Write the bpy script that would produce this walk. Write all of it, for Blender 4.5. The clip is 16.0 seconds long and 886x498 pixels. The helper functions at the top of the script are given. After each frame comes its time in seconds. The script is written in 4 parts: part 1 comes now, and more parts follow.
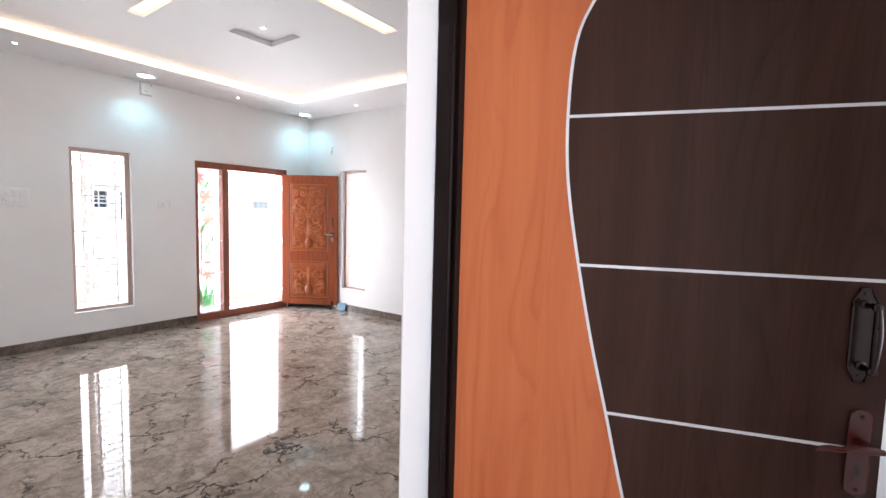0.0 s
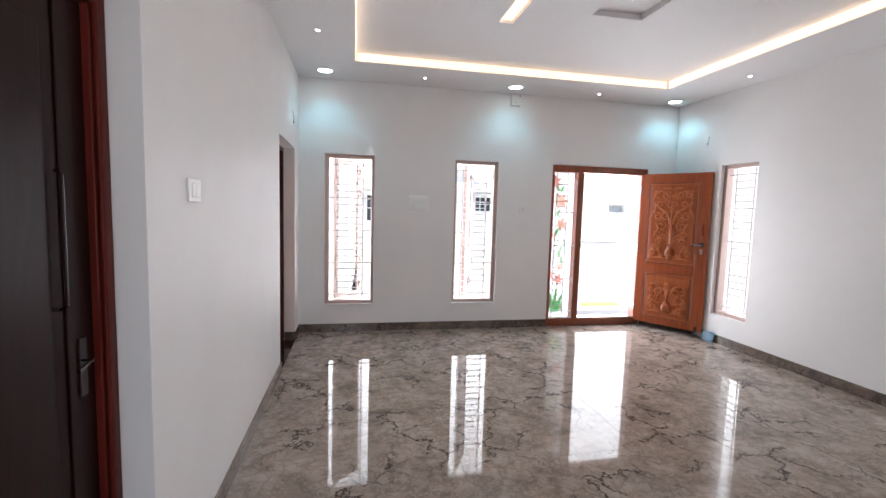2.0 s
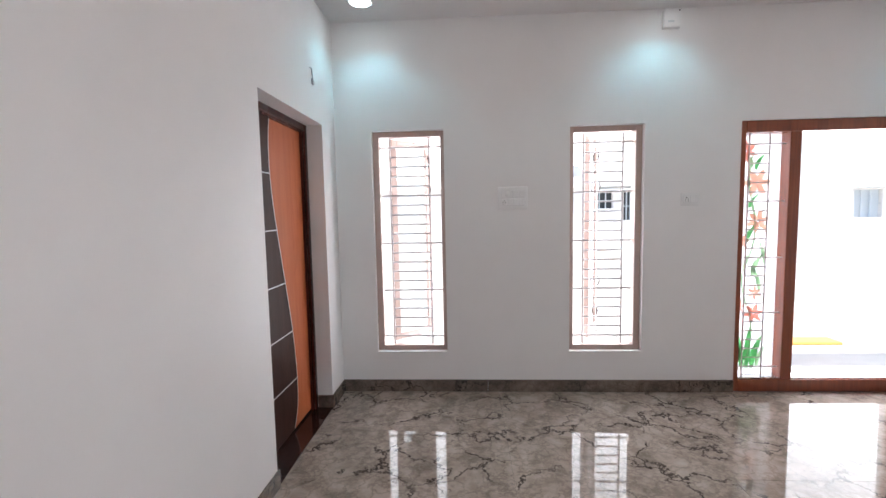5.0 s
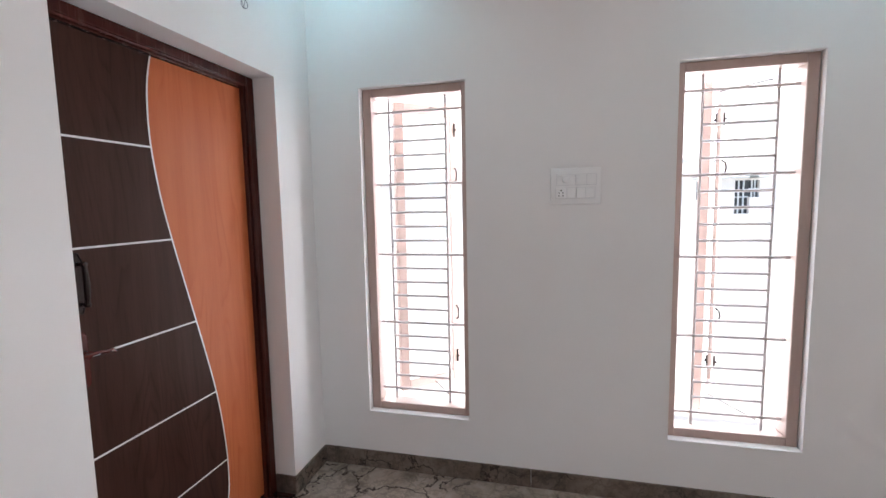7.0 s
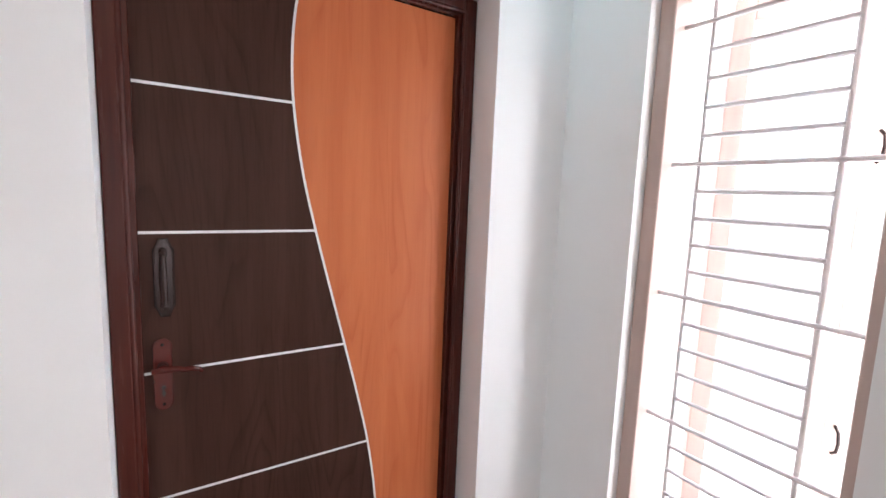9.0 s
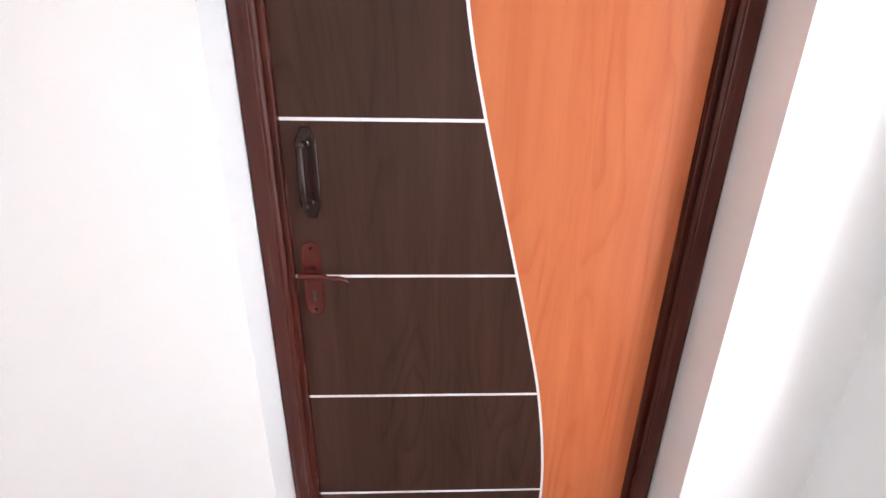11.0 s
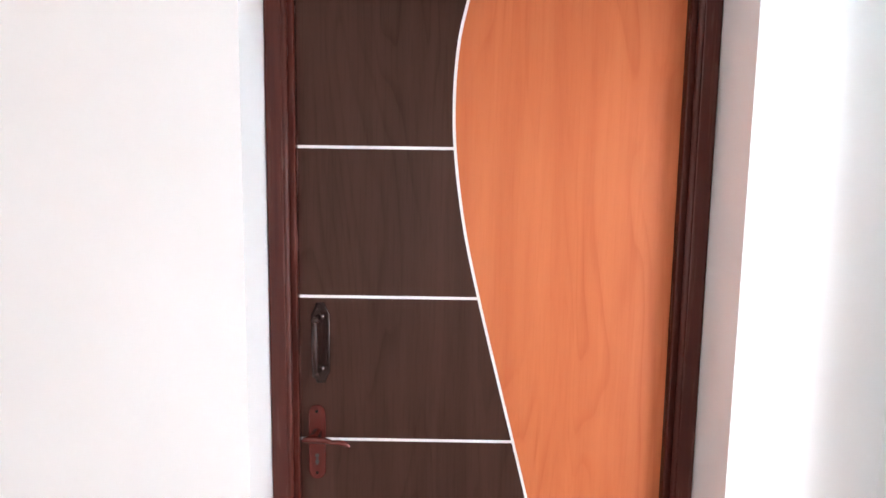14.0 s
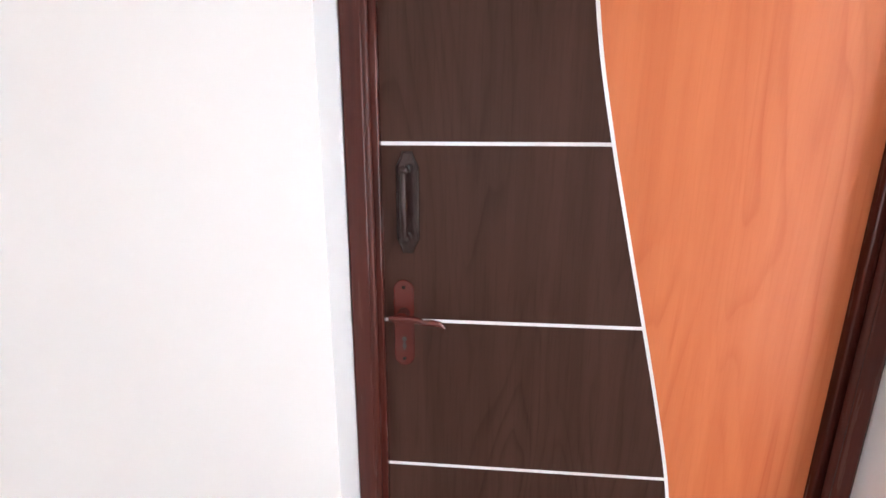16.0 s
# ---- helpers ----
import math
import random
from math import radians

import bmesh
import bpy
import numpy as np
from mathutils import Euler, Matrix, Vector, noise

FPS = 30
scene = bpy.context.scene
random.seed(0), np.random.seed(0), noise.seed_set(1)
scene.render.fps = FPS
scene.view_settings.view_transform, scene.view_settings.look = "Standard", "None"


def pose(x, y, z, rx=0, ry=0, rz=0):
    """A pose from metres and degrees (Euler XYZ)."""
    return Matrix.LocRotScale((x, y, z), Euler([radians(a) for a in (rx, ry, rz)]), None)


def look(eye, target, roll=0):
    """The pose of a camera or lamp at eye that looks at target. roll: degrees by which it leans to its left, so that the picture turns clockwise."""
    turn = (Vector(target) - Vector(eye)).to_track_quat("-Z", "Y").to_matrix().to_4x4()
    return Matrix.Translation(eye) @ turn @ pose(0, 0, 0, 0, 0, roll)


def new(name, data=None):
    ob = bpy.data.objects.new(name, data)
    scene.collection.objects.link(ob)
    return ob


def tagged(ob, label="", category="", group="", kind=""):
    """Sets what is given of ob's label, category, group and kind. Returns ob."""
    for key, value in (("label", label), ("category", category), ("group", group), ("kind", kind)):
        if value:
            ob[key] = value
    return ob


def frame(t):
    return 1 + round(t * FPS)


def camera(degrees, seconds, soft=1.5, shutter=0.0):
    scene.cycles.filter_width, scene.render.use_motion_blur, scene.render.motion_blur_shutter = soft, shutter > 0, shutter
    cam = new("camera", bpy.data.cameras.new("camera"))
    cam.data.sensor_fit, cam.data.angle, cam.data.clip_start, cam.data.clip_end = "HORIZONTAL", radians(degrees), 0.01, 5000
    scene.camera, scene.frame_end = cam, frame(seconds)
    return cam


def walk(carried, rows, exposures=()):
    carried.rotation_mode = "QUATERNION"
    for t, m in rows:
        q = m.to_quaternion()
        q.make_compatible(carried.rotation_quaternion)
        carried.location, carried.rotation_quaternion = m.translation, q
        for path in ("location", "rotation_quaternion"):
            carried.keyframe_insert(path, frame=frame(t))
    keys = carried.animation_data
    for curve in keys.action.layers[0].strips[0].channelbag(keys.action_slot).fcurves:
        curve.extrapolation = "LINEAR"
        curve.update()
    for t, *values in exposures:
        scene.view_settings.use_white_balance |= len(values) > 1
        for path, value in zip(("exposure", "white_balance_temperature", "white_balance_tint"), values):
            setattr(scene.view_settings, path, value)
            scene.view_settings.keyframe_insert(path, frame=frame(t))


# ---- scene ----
cam = camera(89.7, 16.0)
PATH = [
    (0, (0.283, -6.061, 1.511), (1.909, -4.906, 1.36), 1.4),
    (0.5, (0.43, -5.894, 1.507), (1.768, -4.416, 1.342), 2.1),
    (1, (0.549, -5.785, 1.526), (1.522, -4.046, 1.354), 2.1),
    (1.5, (0.640, -5.694, 1.528), (1.234, -3.792, 1.351), 1.9),
    (2, (0.658, -5.49, 1.526), (1.046, -3.535, 1.349), 1.6),
    (2.5, (0.729, -5.267, 1.531), (0.99, -3.293, 1.351), 0.9),
    (3, (0.803, -5.006, 1.532), (0.974, -3.021, 1.359), -0.0),
    (3.5, (0.889, -4.724, 1.537), (0.977, -2.733, 1.369), -0.2),
    (4, (0.924, -4.356, 1.496), (0.948, -2.362, 1.337), -0.5),
    (6.5, (1.286, -2.606, 1.509), (0.925, -0.648, 1.317), -1.4),
    (7, (1.312, -2.298, 1.517), (0.839, -0.364, 1.318), -1.1),
    (7.5, (1.354, -1.99, 1.513), (0.681, -0.119, 1.299), -0.1),
    (8, (1.35, -1.711, 1.527), (0.393, 0.03, 1.298), 1.0),
    (8.5, (1.247, -1.417, 1.499), (-0.08, 0.065, 1.286), 1.4),
    (9, (1.137, -1.226, 1.521), (-0.531, -0.152, 1.274), 2.2),
    (9.2, (1.094, -1.141, 1.531), (-0.703, -0.302, 1.273), 1.9),
    (11.3, (0.803, -0.947, 1.453), (-1.061, -0.907, 0.729), 1.0),
    (11.5, (0.827, -0.932, 1.36), (-1.036, -0.911, 0.634), 1.2),
    (12, (0.832, -0.917, 1.304), (-0.948, -0.905, 0.393), 0.4),
    (12.3, (0.793, -0.883, 1.332), (-0.948, -0.916, 0.348), -0.0),
    (12.5, (0.829, -0.91, 1.361), (-0.964, -0.902, 0.475), -0.1),
    (13, (0.84, -0.914, 1.5), (-1.044, -0.921, 0.831), -0.0),
    (13.5, (0.87, -0.917, 1.58), (-1.085, -0.928, 1.159), 0.3),
    (14, (0.9, -0.922, 1.609), (-1.093, -0.931, 1.436), 0.8),
    (14.5, (0.907, -0.93, 1.575), (-1.091, -0.936, 1.479), 0.8),
    (15, (0.861, -0.942, 1.51), (-1.12, -1.01, 1.244), 0.5),
    (15.5, (0.809, -0.992, 1.452), (-1.14, -1.137, 1.029), 0.3),
    (16, (0.701, -1.08, 1.405), (-1.236, -1.238, 0.933), 0.3),
]
EXPOSURES = [(0.0, 1.6), (0.5, 1.25), (1.0, 1.02), (2.0, 1.03), (4.0, 1.04), (6.5, 1.03), (8.0, 1.16), (8.6, 1.34), (9.2, 1.7), (11.3, 2.2), (16.0, 2.15)]
walk(cam, [(t, look(eye, target, roll)) for t, eye, target, roll in PATH], EXPOSURES)

# ---- world, sun and large lights ----
SUN_ELEVATION, SUN_TURN = 66.0, 235.0
world = bpy.data.worlds.new("sky")
scene.world = world
world.use_nodes = True
sky = world.node_tree.nodes.new("ShaderNodeTexSky")
sky.sky_type, sky.sun_disc = "NISHITA", False
sky.sun_elevation, sky.sun_rotation = radians(SUN_ELEVATION), radians(SUN_TURN)
ground_node = world.node_tree.nodes["Background"]
ground_node.inputs["Strength"].default_value = 0.15
world.node_tree.links.new(sky.outputs[0], ground_node.inputs["Color"])
sun = new("sun", bpy.data.lights.new("sun", "SUN"))
sun.data.energy, sun.data.angle, sun.data.color = 3.4, radians(0.5), (1.0, 0.95, 0.88)
sun_way = Vector((math.sin(radians(SUN_TURN)) * math.cos(radians(SUN_ELEVATION)), math.cos(radians(SUN_TURN)) * math.cos(radians(SUN_ELEVATION)), math.sin(radians(SUN_ELEVATION))))
sun.matrix_world = look(sun_way * 30, (0, 0, 0))


def sky_lamp(name, place, target, width, height, power, colour=(0.920, 0.942, 1.02)):
    """Daylight that enters by one opening; the passage and side room openings are added."""
    lamp = new(name, bpy.data.lights.new(name, "AREA"))
    lamp.data.shape, lamp.data.size, lamp.data.size_y = "RECTANGLE", width, height
    lamp.data.energy, lamp.data.color = power, colour
    lamp.matrix_world = look(place, target)
    return lamp


sky_lamp("daylight_window_left", (0.50, 0.75, 1.30), (0.50, -1, 1.25), 1.3, 2.3, 41)
sky_lamp("daylight_window_middle", (2.05, 0.75, 1.30), (2.05, -1, 1.25), 1.3, 2.3, 41)
sky_lamp("daylight_door", (4.0, 0.75, 1.2), (4.0, -1, 1.15), 2.0, 2.4, 64)
sky_lamp("daylight_window_right", (5.75, -1.0, 1.30), (4, -1.0, 1.25), 1.2, 2.3, 28)
# added lamps, unseen, that brighten the ajar door, passage and side room
sky_lamp("daylight_passage", (0.55, -7.55, 1.5), (0.55, -5, 1.4), 0.85, 1.5, 10.5)
sky_lamp("daylight_side_room", (2.4, -7.55, 1.5), (2.4, -5, 1.4), 1.1, 1.3, 8)


# ---- materials ----
class Nodes:
    """A short hand for node materials."""

    def __init__(self, name, rough=0.5, metal=0.0):
        self.mat = bpy.data.materials.new(name)
        self.mat.use_nodes = True
        self.tree = self.mat.node_tree
        self.shader = self.tree.nodes["Principled BSDF"]
        self.put("Roughness", rough), self.put("Metallic", metal)
        self.coords = self.tree.nodes.new("ShaderNodeTexCoord").outputs["Object"]

    def put(self, name, value):
        socket = self.shader.inputs[name]
        if isinstance(value, bpy.types.NodeSocket):
            self.tree.links.new(value, socket)
        else:
            socket.default_value = (*value, 1) if isinstance(value, tuple) else value

    def node(self, kind, **values):
        made = self.tree.nodes.new(kind)
        for key, value in values.items():
            socket = made.inputs[key.replace("_", " ")]
            if isinstance(value, bpy.types.NodeSocket):
                self.tree.links.new(value, socket)
            else:
                socket.default_value = value
        return made

    def scaled(self, x, y, z, source=None):
        return self.node("ShaderNodeMapping", Vector=source or self.coords, Scale=(x, y, z)).outputs[0]

    def world_place(self):
        return self.node("ShaderNodeNewGeometry").outputs["Position"]

    def noise(self, vector, scale, detail=4.0, rough=0.55, distortion=0.0):
        return self.node("ShaderNodeTexNoise", Vector=vector, Scale=scale, Detail=detail, Roughness=rough, Distortion=distortion).outputs["Fac"]

    def ramp(self, fac, *stops):
        made = self.node("ShaderNodeValToRGB", Fac=fac)
        ramp = made.color_ramp
        while len(ramp.elements) < len(stops):
            ramp.elements.new(0.5)
        for element, (place, colour) in zip(ramp.elements, stops):
            element.position = place
            element.color = (*colour, 1) if isinstance(colour, tuple) else (colour, colour, colour, 1)
        return made.outputs["Color"]

    def mix(self, fac, a, b, blend="MIX"):
        made = self.tree.nodes.new("ShaderNodeMix")
        made.data_type, made.blend_type = "RGBA", blend
        for socket, value in ((made.inputs[0], fac), (made.inputs[6], a), (made.inputs[7], b)):
            if isinstance(value, bpy.types.NodeSocket):
                self.tree.links.new(value, socket)
            else:
                socket.default_value = (*value, 1) if isinstance(value, tuple) else value
        return made.outputs[2]

    def math(self, kind, a, b=0.0):
        made = self.tree.nodes.new("ShaderNodeMath")
        made.operation = kind
        for socket, value in zip(made.inputs, (a, b)):
            if isinstance(value, bpy.types.NodeSocket):
                self.tree.links.new(value, socket)
            else:
                socket.default_value = value
        return made.outputs[0]

    def bump(self, height, strength=0.2, distance=0.002):
        self.put("Normal", self.node("ShaderNodeBump", Height=height, Strength=strength, Distance=distance).outputs[0])


def paint(name, colour, rough=0.55, uneven=0.04, relief=0.12):
    """Rolled wall paint with a faint roller stipple and uneven coats."""
    n = Nodes(name, rough)
    place = n.world_place()
    soft = n.noise(place, 1.3, 3)
    dark = tuple(c * (1 - uneven) for c in colour)
    n.put("Base Color", n.mix(n.ramp(soft, (0.35, 0.0), (0.65, 1.0)), dark, colour))
    n.put("Roughness", n.node("ShaderNodeMapRange", Value=n.noise(place, 6.0, 2), To_Min=rough - 0.06, To_Max=rough + 0.08).outputs[0])
    n.bump(n.noise(place, 160.0, 3), relief, 0.0015)
    return n.mat


def wood(name, light, dark, rough=0.35, across=38.0, along=2.2, relief=0.1, figure=0.5, coat=0.0, axis="z", shine=0.5):
    """Wood with its grain along one axis of the piece."""
    n = Nodes(name, rough)
    s = {"z": (across, across, along), "x": (along, across, across), "y": (across, along, across)}[axis]
    f = {"z": (5, 5, 0.42), "x": (0.42, 5, 5), "y": (5, 0.42, 5)}[axis]
    fine = n.noise(n.scaled(*s), 1.0, 5, 0.65)
    wide = n.noise(n.scaled(*f), 1.0, 3, 0.5, 1.2)
    rings = n.math("FRACT", n.math("MULTIPLY", wide, 7.0))
    rings = n.math("ABSOLUTE", n.math("SUBTRACT", rings, 0.5))
    blend = n.math("ADD", n.math("MULTIPLY", fine, 1 - figure), n.math("MULTIPLY", rings, figure))
    n.put("Base Color", n.ramp(blend, (0.15, dark), (0.62, light)))
    n.put("Roughness", n.node("ShaderNodeMapRange", Value=fine, To_Min=rough - 0.06, To_Max=rough + 0.1).outputs[0])
    n.put("Specular IOR Level", shine), n.put("Coat Weight", coat), n.put("Coat Roughness", 0.08)
    n.bump(fine, relief, 0.001)
    return n.mat


def laminate(name, light, dark, rough, shine, streak=0.45, figure=0.5, pores=0.2):
    """Printed wood laminate: soft upright streaks, long cathedral rings here and there and short pores."""
    n = Nodes(name, rough)
    streaks = n.ramp(n.noise(n.scaled(17, 17, 0.75), 1.0, 4, 0.6, 0.35), (0.34, 0.0), (0.68, 1.0))
    height = n.noise(n.scaled(6.4, 6.4, 0.85), 1.0, 2.5, 0.42, 0.55)
    saw = n.math("FRACT", n.math("MULTIPLY", height, 14.0))
    rings = n.ramp(saw, (0.0, 0.25), (0.25, 0.0), (0.62, 0.12), (0.93, 1.0), (1.0, 0.25))
    place = n.ramp(n.noise(n.scaled(5.2, 5.2, 0.9), 1.0, 2), (0.42, 0.12), (0.62, 1.0))
    grain = n.noise(n.scaled(190, 190, 7.0), 1.0, 3, 0.6)
    fleck = n.ramp(grain, (0.50, 0.0), (0.72, 1.0))
    amount = n.math("ADD", n.math("MULTIPLY", streaks, streak), n.math("MULTIPLY", n.math("MULTIPLY", rings, place), figure))
    amount = n.math("MINIMUM", n.math("ADD", amount, n.math("MULTIPLY", fleck, pores)), 1.0)
    n.put("Base Color", n.mix(amount, light, dark))
    n.put("Roughness", n.node("ShaderNodeMapRange", Value=grain, To_Min=rough - 0.05, To_Max=rough + 0.08).outputs[0])
    n.put("Specular IOR Level", shine)
    n.bump(grain, 0.05, 0.0008)
    return n.mat


def metal(name, colour, rough=0.3, metallic=1.0, shine=0.5):
    n = Nodes(name, rough, metallic)
    n.put("Specular IOR Level", shine)
    spots = n.noise(n.coords, 40.0, 4)
    n.put("Base Color", n.mix(spots, tuple(c * 0.8 for c in colour), colour))
    n.put("Roughness", n.node("ShaderNodeMapRange", Value=spots, To_Min=rough - 0.08, To_Max=rough + 0.12).outputs[0])
    return n.mat


def plastic(name, colour, rough=0.3):
    n = Nodes(name, rough)
    n.put("Base Color", n.mix(n.noise(n.coords, 9.0, 3), tuple(c * 0.95 for c in colour), colour))
    return n.mat


def glow(name, colour, strength):
    n = Nodes(name, 0.4)
    n.put("Base Color", (0.8, 0.8, 0.8)), n.put("Emission Color", colour), n.put("Emission Strength", strength)
    return n.mat


def stone_tile(name, light, dark, vein, rough, scale=1.0, crack=1.0, shine=0.5):
    """Polished stone-look tile: clouds, fine mottling and dark wandering cracks."""
    n = Nodes(name, rough)
    n.put("Specular IOR Level", shine)
    place = n.world_place()
    info = n.node("ShaderNodeObjectInfo").outputs["Random"]
    clouds = n.noise(place, 4.2 * scale, 6, 0.6, 0.7)
    mottle = n.noise(place, 14.0 * scale, 5, 0.7, 0.4)
    body = n.mix(n.ramp(clouds, (0.36, 0.0), (0.64, 1.0)), dark, light)
    body = n.mix(n.math("MULTIPLY", n.ramp(mottle, (0.42, 0.0), (0.72, 1.0)), 0.5), body, tuple(min(1, c * 1.35) for c in light))
    wander = n.noise(place, 5.0 * scale, 5, 0.7)
    bent = n.node("ShaderNodeVectorMath", **{})
    n.tree.links.new(place, bent.inputs[0])
    offset = n.node("ShaderNodeTexNoise", Vector=place, Scale=4.0 * scale, Detail=5.0, Roughness=0.65).outputs["Color"]
    n.tree.links.new(n.mix(1.0, offset, (0.45, 0.45, 0.45), "MULTIPLY"), bent.inputs[1])
    cells = n.tree.nodes.new("ShaderNodeTexVoronoi")
    cells.feature = "DISTANCE_TO_EDGE"
    cells.inputs["Scale"].default_value = 3.0 * scale
    n.tree.links.new(bent.outputs[0], cells.inputs["Vector"])
    line = n.ramp(cells.outputs["Distance"], (0.012, 1.0), (0.036, 0.0))
    gate = n.ramp(n.noise(place, 2.3 * scale, 3), (0.46, 0.0), (0.54, 1.0))
    body = n.mix(n.math("MULTIPLY", n.math("MULTIPLY", line, gate), 0.92 * crack), body, vein)
    cells2 = n.tree.nodes.new("ShaderNodeTexVoronoi")
    cells2.feature = "DISTANCE_TO_EDGE"
    cells2.inputs["Scale"].default_value = 8.0 * scale
    n.tree.links.new(bent.outputs[0], cells2.inputs["Vector"])
    line2 = n.ramp(cells2.outputs["Distance"], (0.0, 1.0), (0.11, 0.0))
    body = n.mix(n.math("MULTIPLY", n.math("MULTIPLY", line2, wander), 0.85 * crack), body, tuple(c * 0.55 for c in dark))
    tone = n.node("ShaderNodeMapRange", Value=info, To_Min=0.93, To_Max=1.05).outputs[0]
    grey = n.node("ShaderNodeCombineColor", Red=tone, Green=tone, Blue=tone).outputs[0]
    n.put("Base Color", n.mix(1.0, body, grey, "MULTIPLY"))
    n.put("Roughness", n.node("ShaderNodeMapRange", Value=mottle, To_Min=rough, To_Max=rough + 0.03).outputs[0])
    n.bump(n.noise(place, 7.0, 2), 0.03, 0.001)
    return n.mat


WALL = paint("white_wall_paint", (0.825, 0.815, 0.812), 0.5)
CEILING = paint("white_ceiling_paint", (0.82, 0.81, 0.81), 0.65, 0.02, 0.05)
FLOOR = stone_tile("polished_grey_brown_tile", (0.40, 0.335, 0.285), (0.215, 0.172, 0.142), (0.025, 0.018, 0.015), 0.02, shine=0.15)
SKIRT = stone_tile("skirting_tile", (0.19, 0.148, 0.12), (0.085, 0.066, 0.055), (0.03, 0.022, 0.018), 0.15, 1.3)
GRANITE = stone_tile("red_black_granite", (0.052, 0.015, 0.011), (0.010, 0.007, 0.006), (0.006, 0.006, 0.006), 0.08, 4.0, 0.5, 0.3)
GROUT = paint("tile_grout", (0.22, 0.19, 0.17), 0.8)
WENGE = laminate("dark_wenge_laminate", (0.062, 0.0285, 0.0215), (0.022, 0.0098, 0.0075), 0.36, 0.09, 0.40, 0.38, 0.25)
ORANGE = laminate("orange_cherry_laminate", (0.585, 0.174, 0.070), (0.42, 0.086, 0.029), 0.36, 0.16, 0.36, 0.5, 0.14)
MAHOGANY = wood("dark_red_varnished_frame", (0.075, 0.017, 0.012), (0.036, 0.008, 0.0065), 0.24, 60, 3.0, 0.05, 0.2, 0.22, shine=0.14)
RED_FRAME = wood("red_varnished_frame", (0.13, 0.018, 0.012), (0.07, 0.010, 0.007), 0.35, 60, 3.0, 0.05, 0.2, 0.0, shine=0.12)
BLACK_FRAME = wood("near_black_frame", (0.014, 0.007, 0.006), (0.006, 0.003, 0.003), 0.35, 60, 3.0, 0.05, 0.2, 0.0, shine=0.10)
RED_LEAF = wood("very_dark_red_wood", (0.022, 0.0045, 0.0035), (0.008, 0.002, 0.0018), 0.35, 30, 2.0, 0.05, 0.4, 0.0, shine=0.10)
TEAK = wood("varnished_teak", (0.37, 0.082, 0.020), (0.20, 0.038, 0.010), 0.32, 30, 1.5, 0.1, 0.4, 0.12)
TEAK_PANEL = wood("carved_teak", (0.58, 0.175, 0.050), (0.40, 0.10, 0.026), 0.3, 30, 1.5, 0.1, 0.3, 0.15)
TEAK_FIELD = wood("carved_ground_teak", (0.40, 0.102, 0.026), (0.25, 0.055, 0.014), 0.34, 30, 1.5, 0.1, 0.3, 0.1)
TEAK_DARK = wood("teak_frame", (0.28, 0.062, 0.020), (0.15, 0.030, 0.010), 0.3, 40, 2.0, 0.1, 0.3, 0.4)
INLAY = plastic("silver_white_inlay", (0.78, 0.78, 0.80), 0.28)
WINDOW_PAINT = wood("pinkish_brown_window_paint", (0.51, 0.378, 0.330), (0.45, 0.33, 0.285), 0.4, 25, 2.0, 0.06, 0.2)
BAR = metal("grey_painted_bar", (0.78, 0.73, 0.74), 0.45, 0.0)
BRONZE = metal("dark_bronze_hardware", (0.026, 0.0105, 0.0085), 0.2, 0.25, 0.45)
BROWN_METAL = plastic("brown_painted_hardware", (0.085, 0.013, 0.010), 0.25)
STEEL = metal("brushed_steel", (0.6, 0.6, 0.6), 0.25)
BLACK = plastic("black_rubber", (0.02, 0.02, 0.02), 0.6)
SWITCH = plastic("white_switch_plastic", (0.86, 0.86, 0.86), 0.22)
MODULE = plastic("grey_white_module_plastic", (0.76, 0.76, 0.77), 0.25)
HOLE = plastic("dark_socket_hole", (0.03, 0.03, 0.03), 0.6)
LED_COVE = glow("warm_led_strip", (1.0, 0.68, 0.42), 0.78)
LED_COOL = glow("cool_led_panel", (0.80, 0.95, 1.0), 6.0)
LED_SPOT = glow("small_led_spot", (0.95, 0.97, 1.0), 6.0)
CONCRETE = paint("pale_concrete_paving", (0.52, 0.50, 0.47), 0.85, 0.2, 0.3)
OUTSIDE_WHITE = paint("whitewashed_outer_wall", (0.82, 0.79, 0.76), 0.8, 0.08, 0.2)
OUTSIDE_DARK = plastic("dark_window_hollow", (0.04, 0.045, 0.05), 0.4)
YELLOW = paint("yellow_painted_kerb", (0.82, 0.44, 0.12), 0.7, 0.1)


def clear_glass():
    n = Nodes("window_glass", 0.02)
    clear = n.node("ShaderNodeBsdfTransparent", Color=(0.95, 0.97, 0.97, 1))
    shiny = n.node("ShaderNodeBsdfGlossy", Roughness=0.02)
    both = n.node("ShaderNodeMixShader", Fac=n.node("ShaderNodeFresnel", IOR=1.45).outputs[0])
    n.tree.links.new(clear.outputs[0], both.inputs[1])
    n.tree.links.new(shiny.outputs[0], both.inputs[2])
    n.tree.links.new(both.outputs[0], n.tree.nodes["Material Output"].inputs["Surface"])
    return n.mat


GLASS = clear_glass()


def lit_glass(name, colour):
    """Painted translucent glass: part of the daylight passes through its colour."""
    n = Nodes(name, 0.2)
    tone = n.mix(n.noise(n.coords, 14.0, 3), tuple(c * 0.8 for c in colour), colour)
    n.put("Base Color", tone)
    thin = n.node("ShaderNodeBsdfTranslucent", Color=tone)
    both = n.node("ShaderNodeMixShader", Fac=0.7)
    n.tree.links.new(n.shader.outputs[0], both.inputs[1])
    n.tree.links.new(thin.outputs[0], both.inputs[2])
    n.tree.links.new(both.outputs[0], n.tree.nodes["Material Output"].inputs["Surface"])
    return n.mat


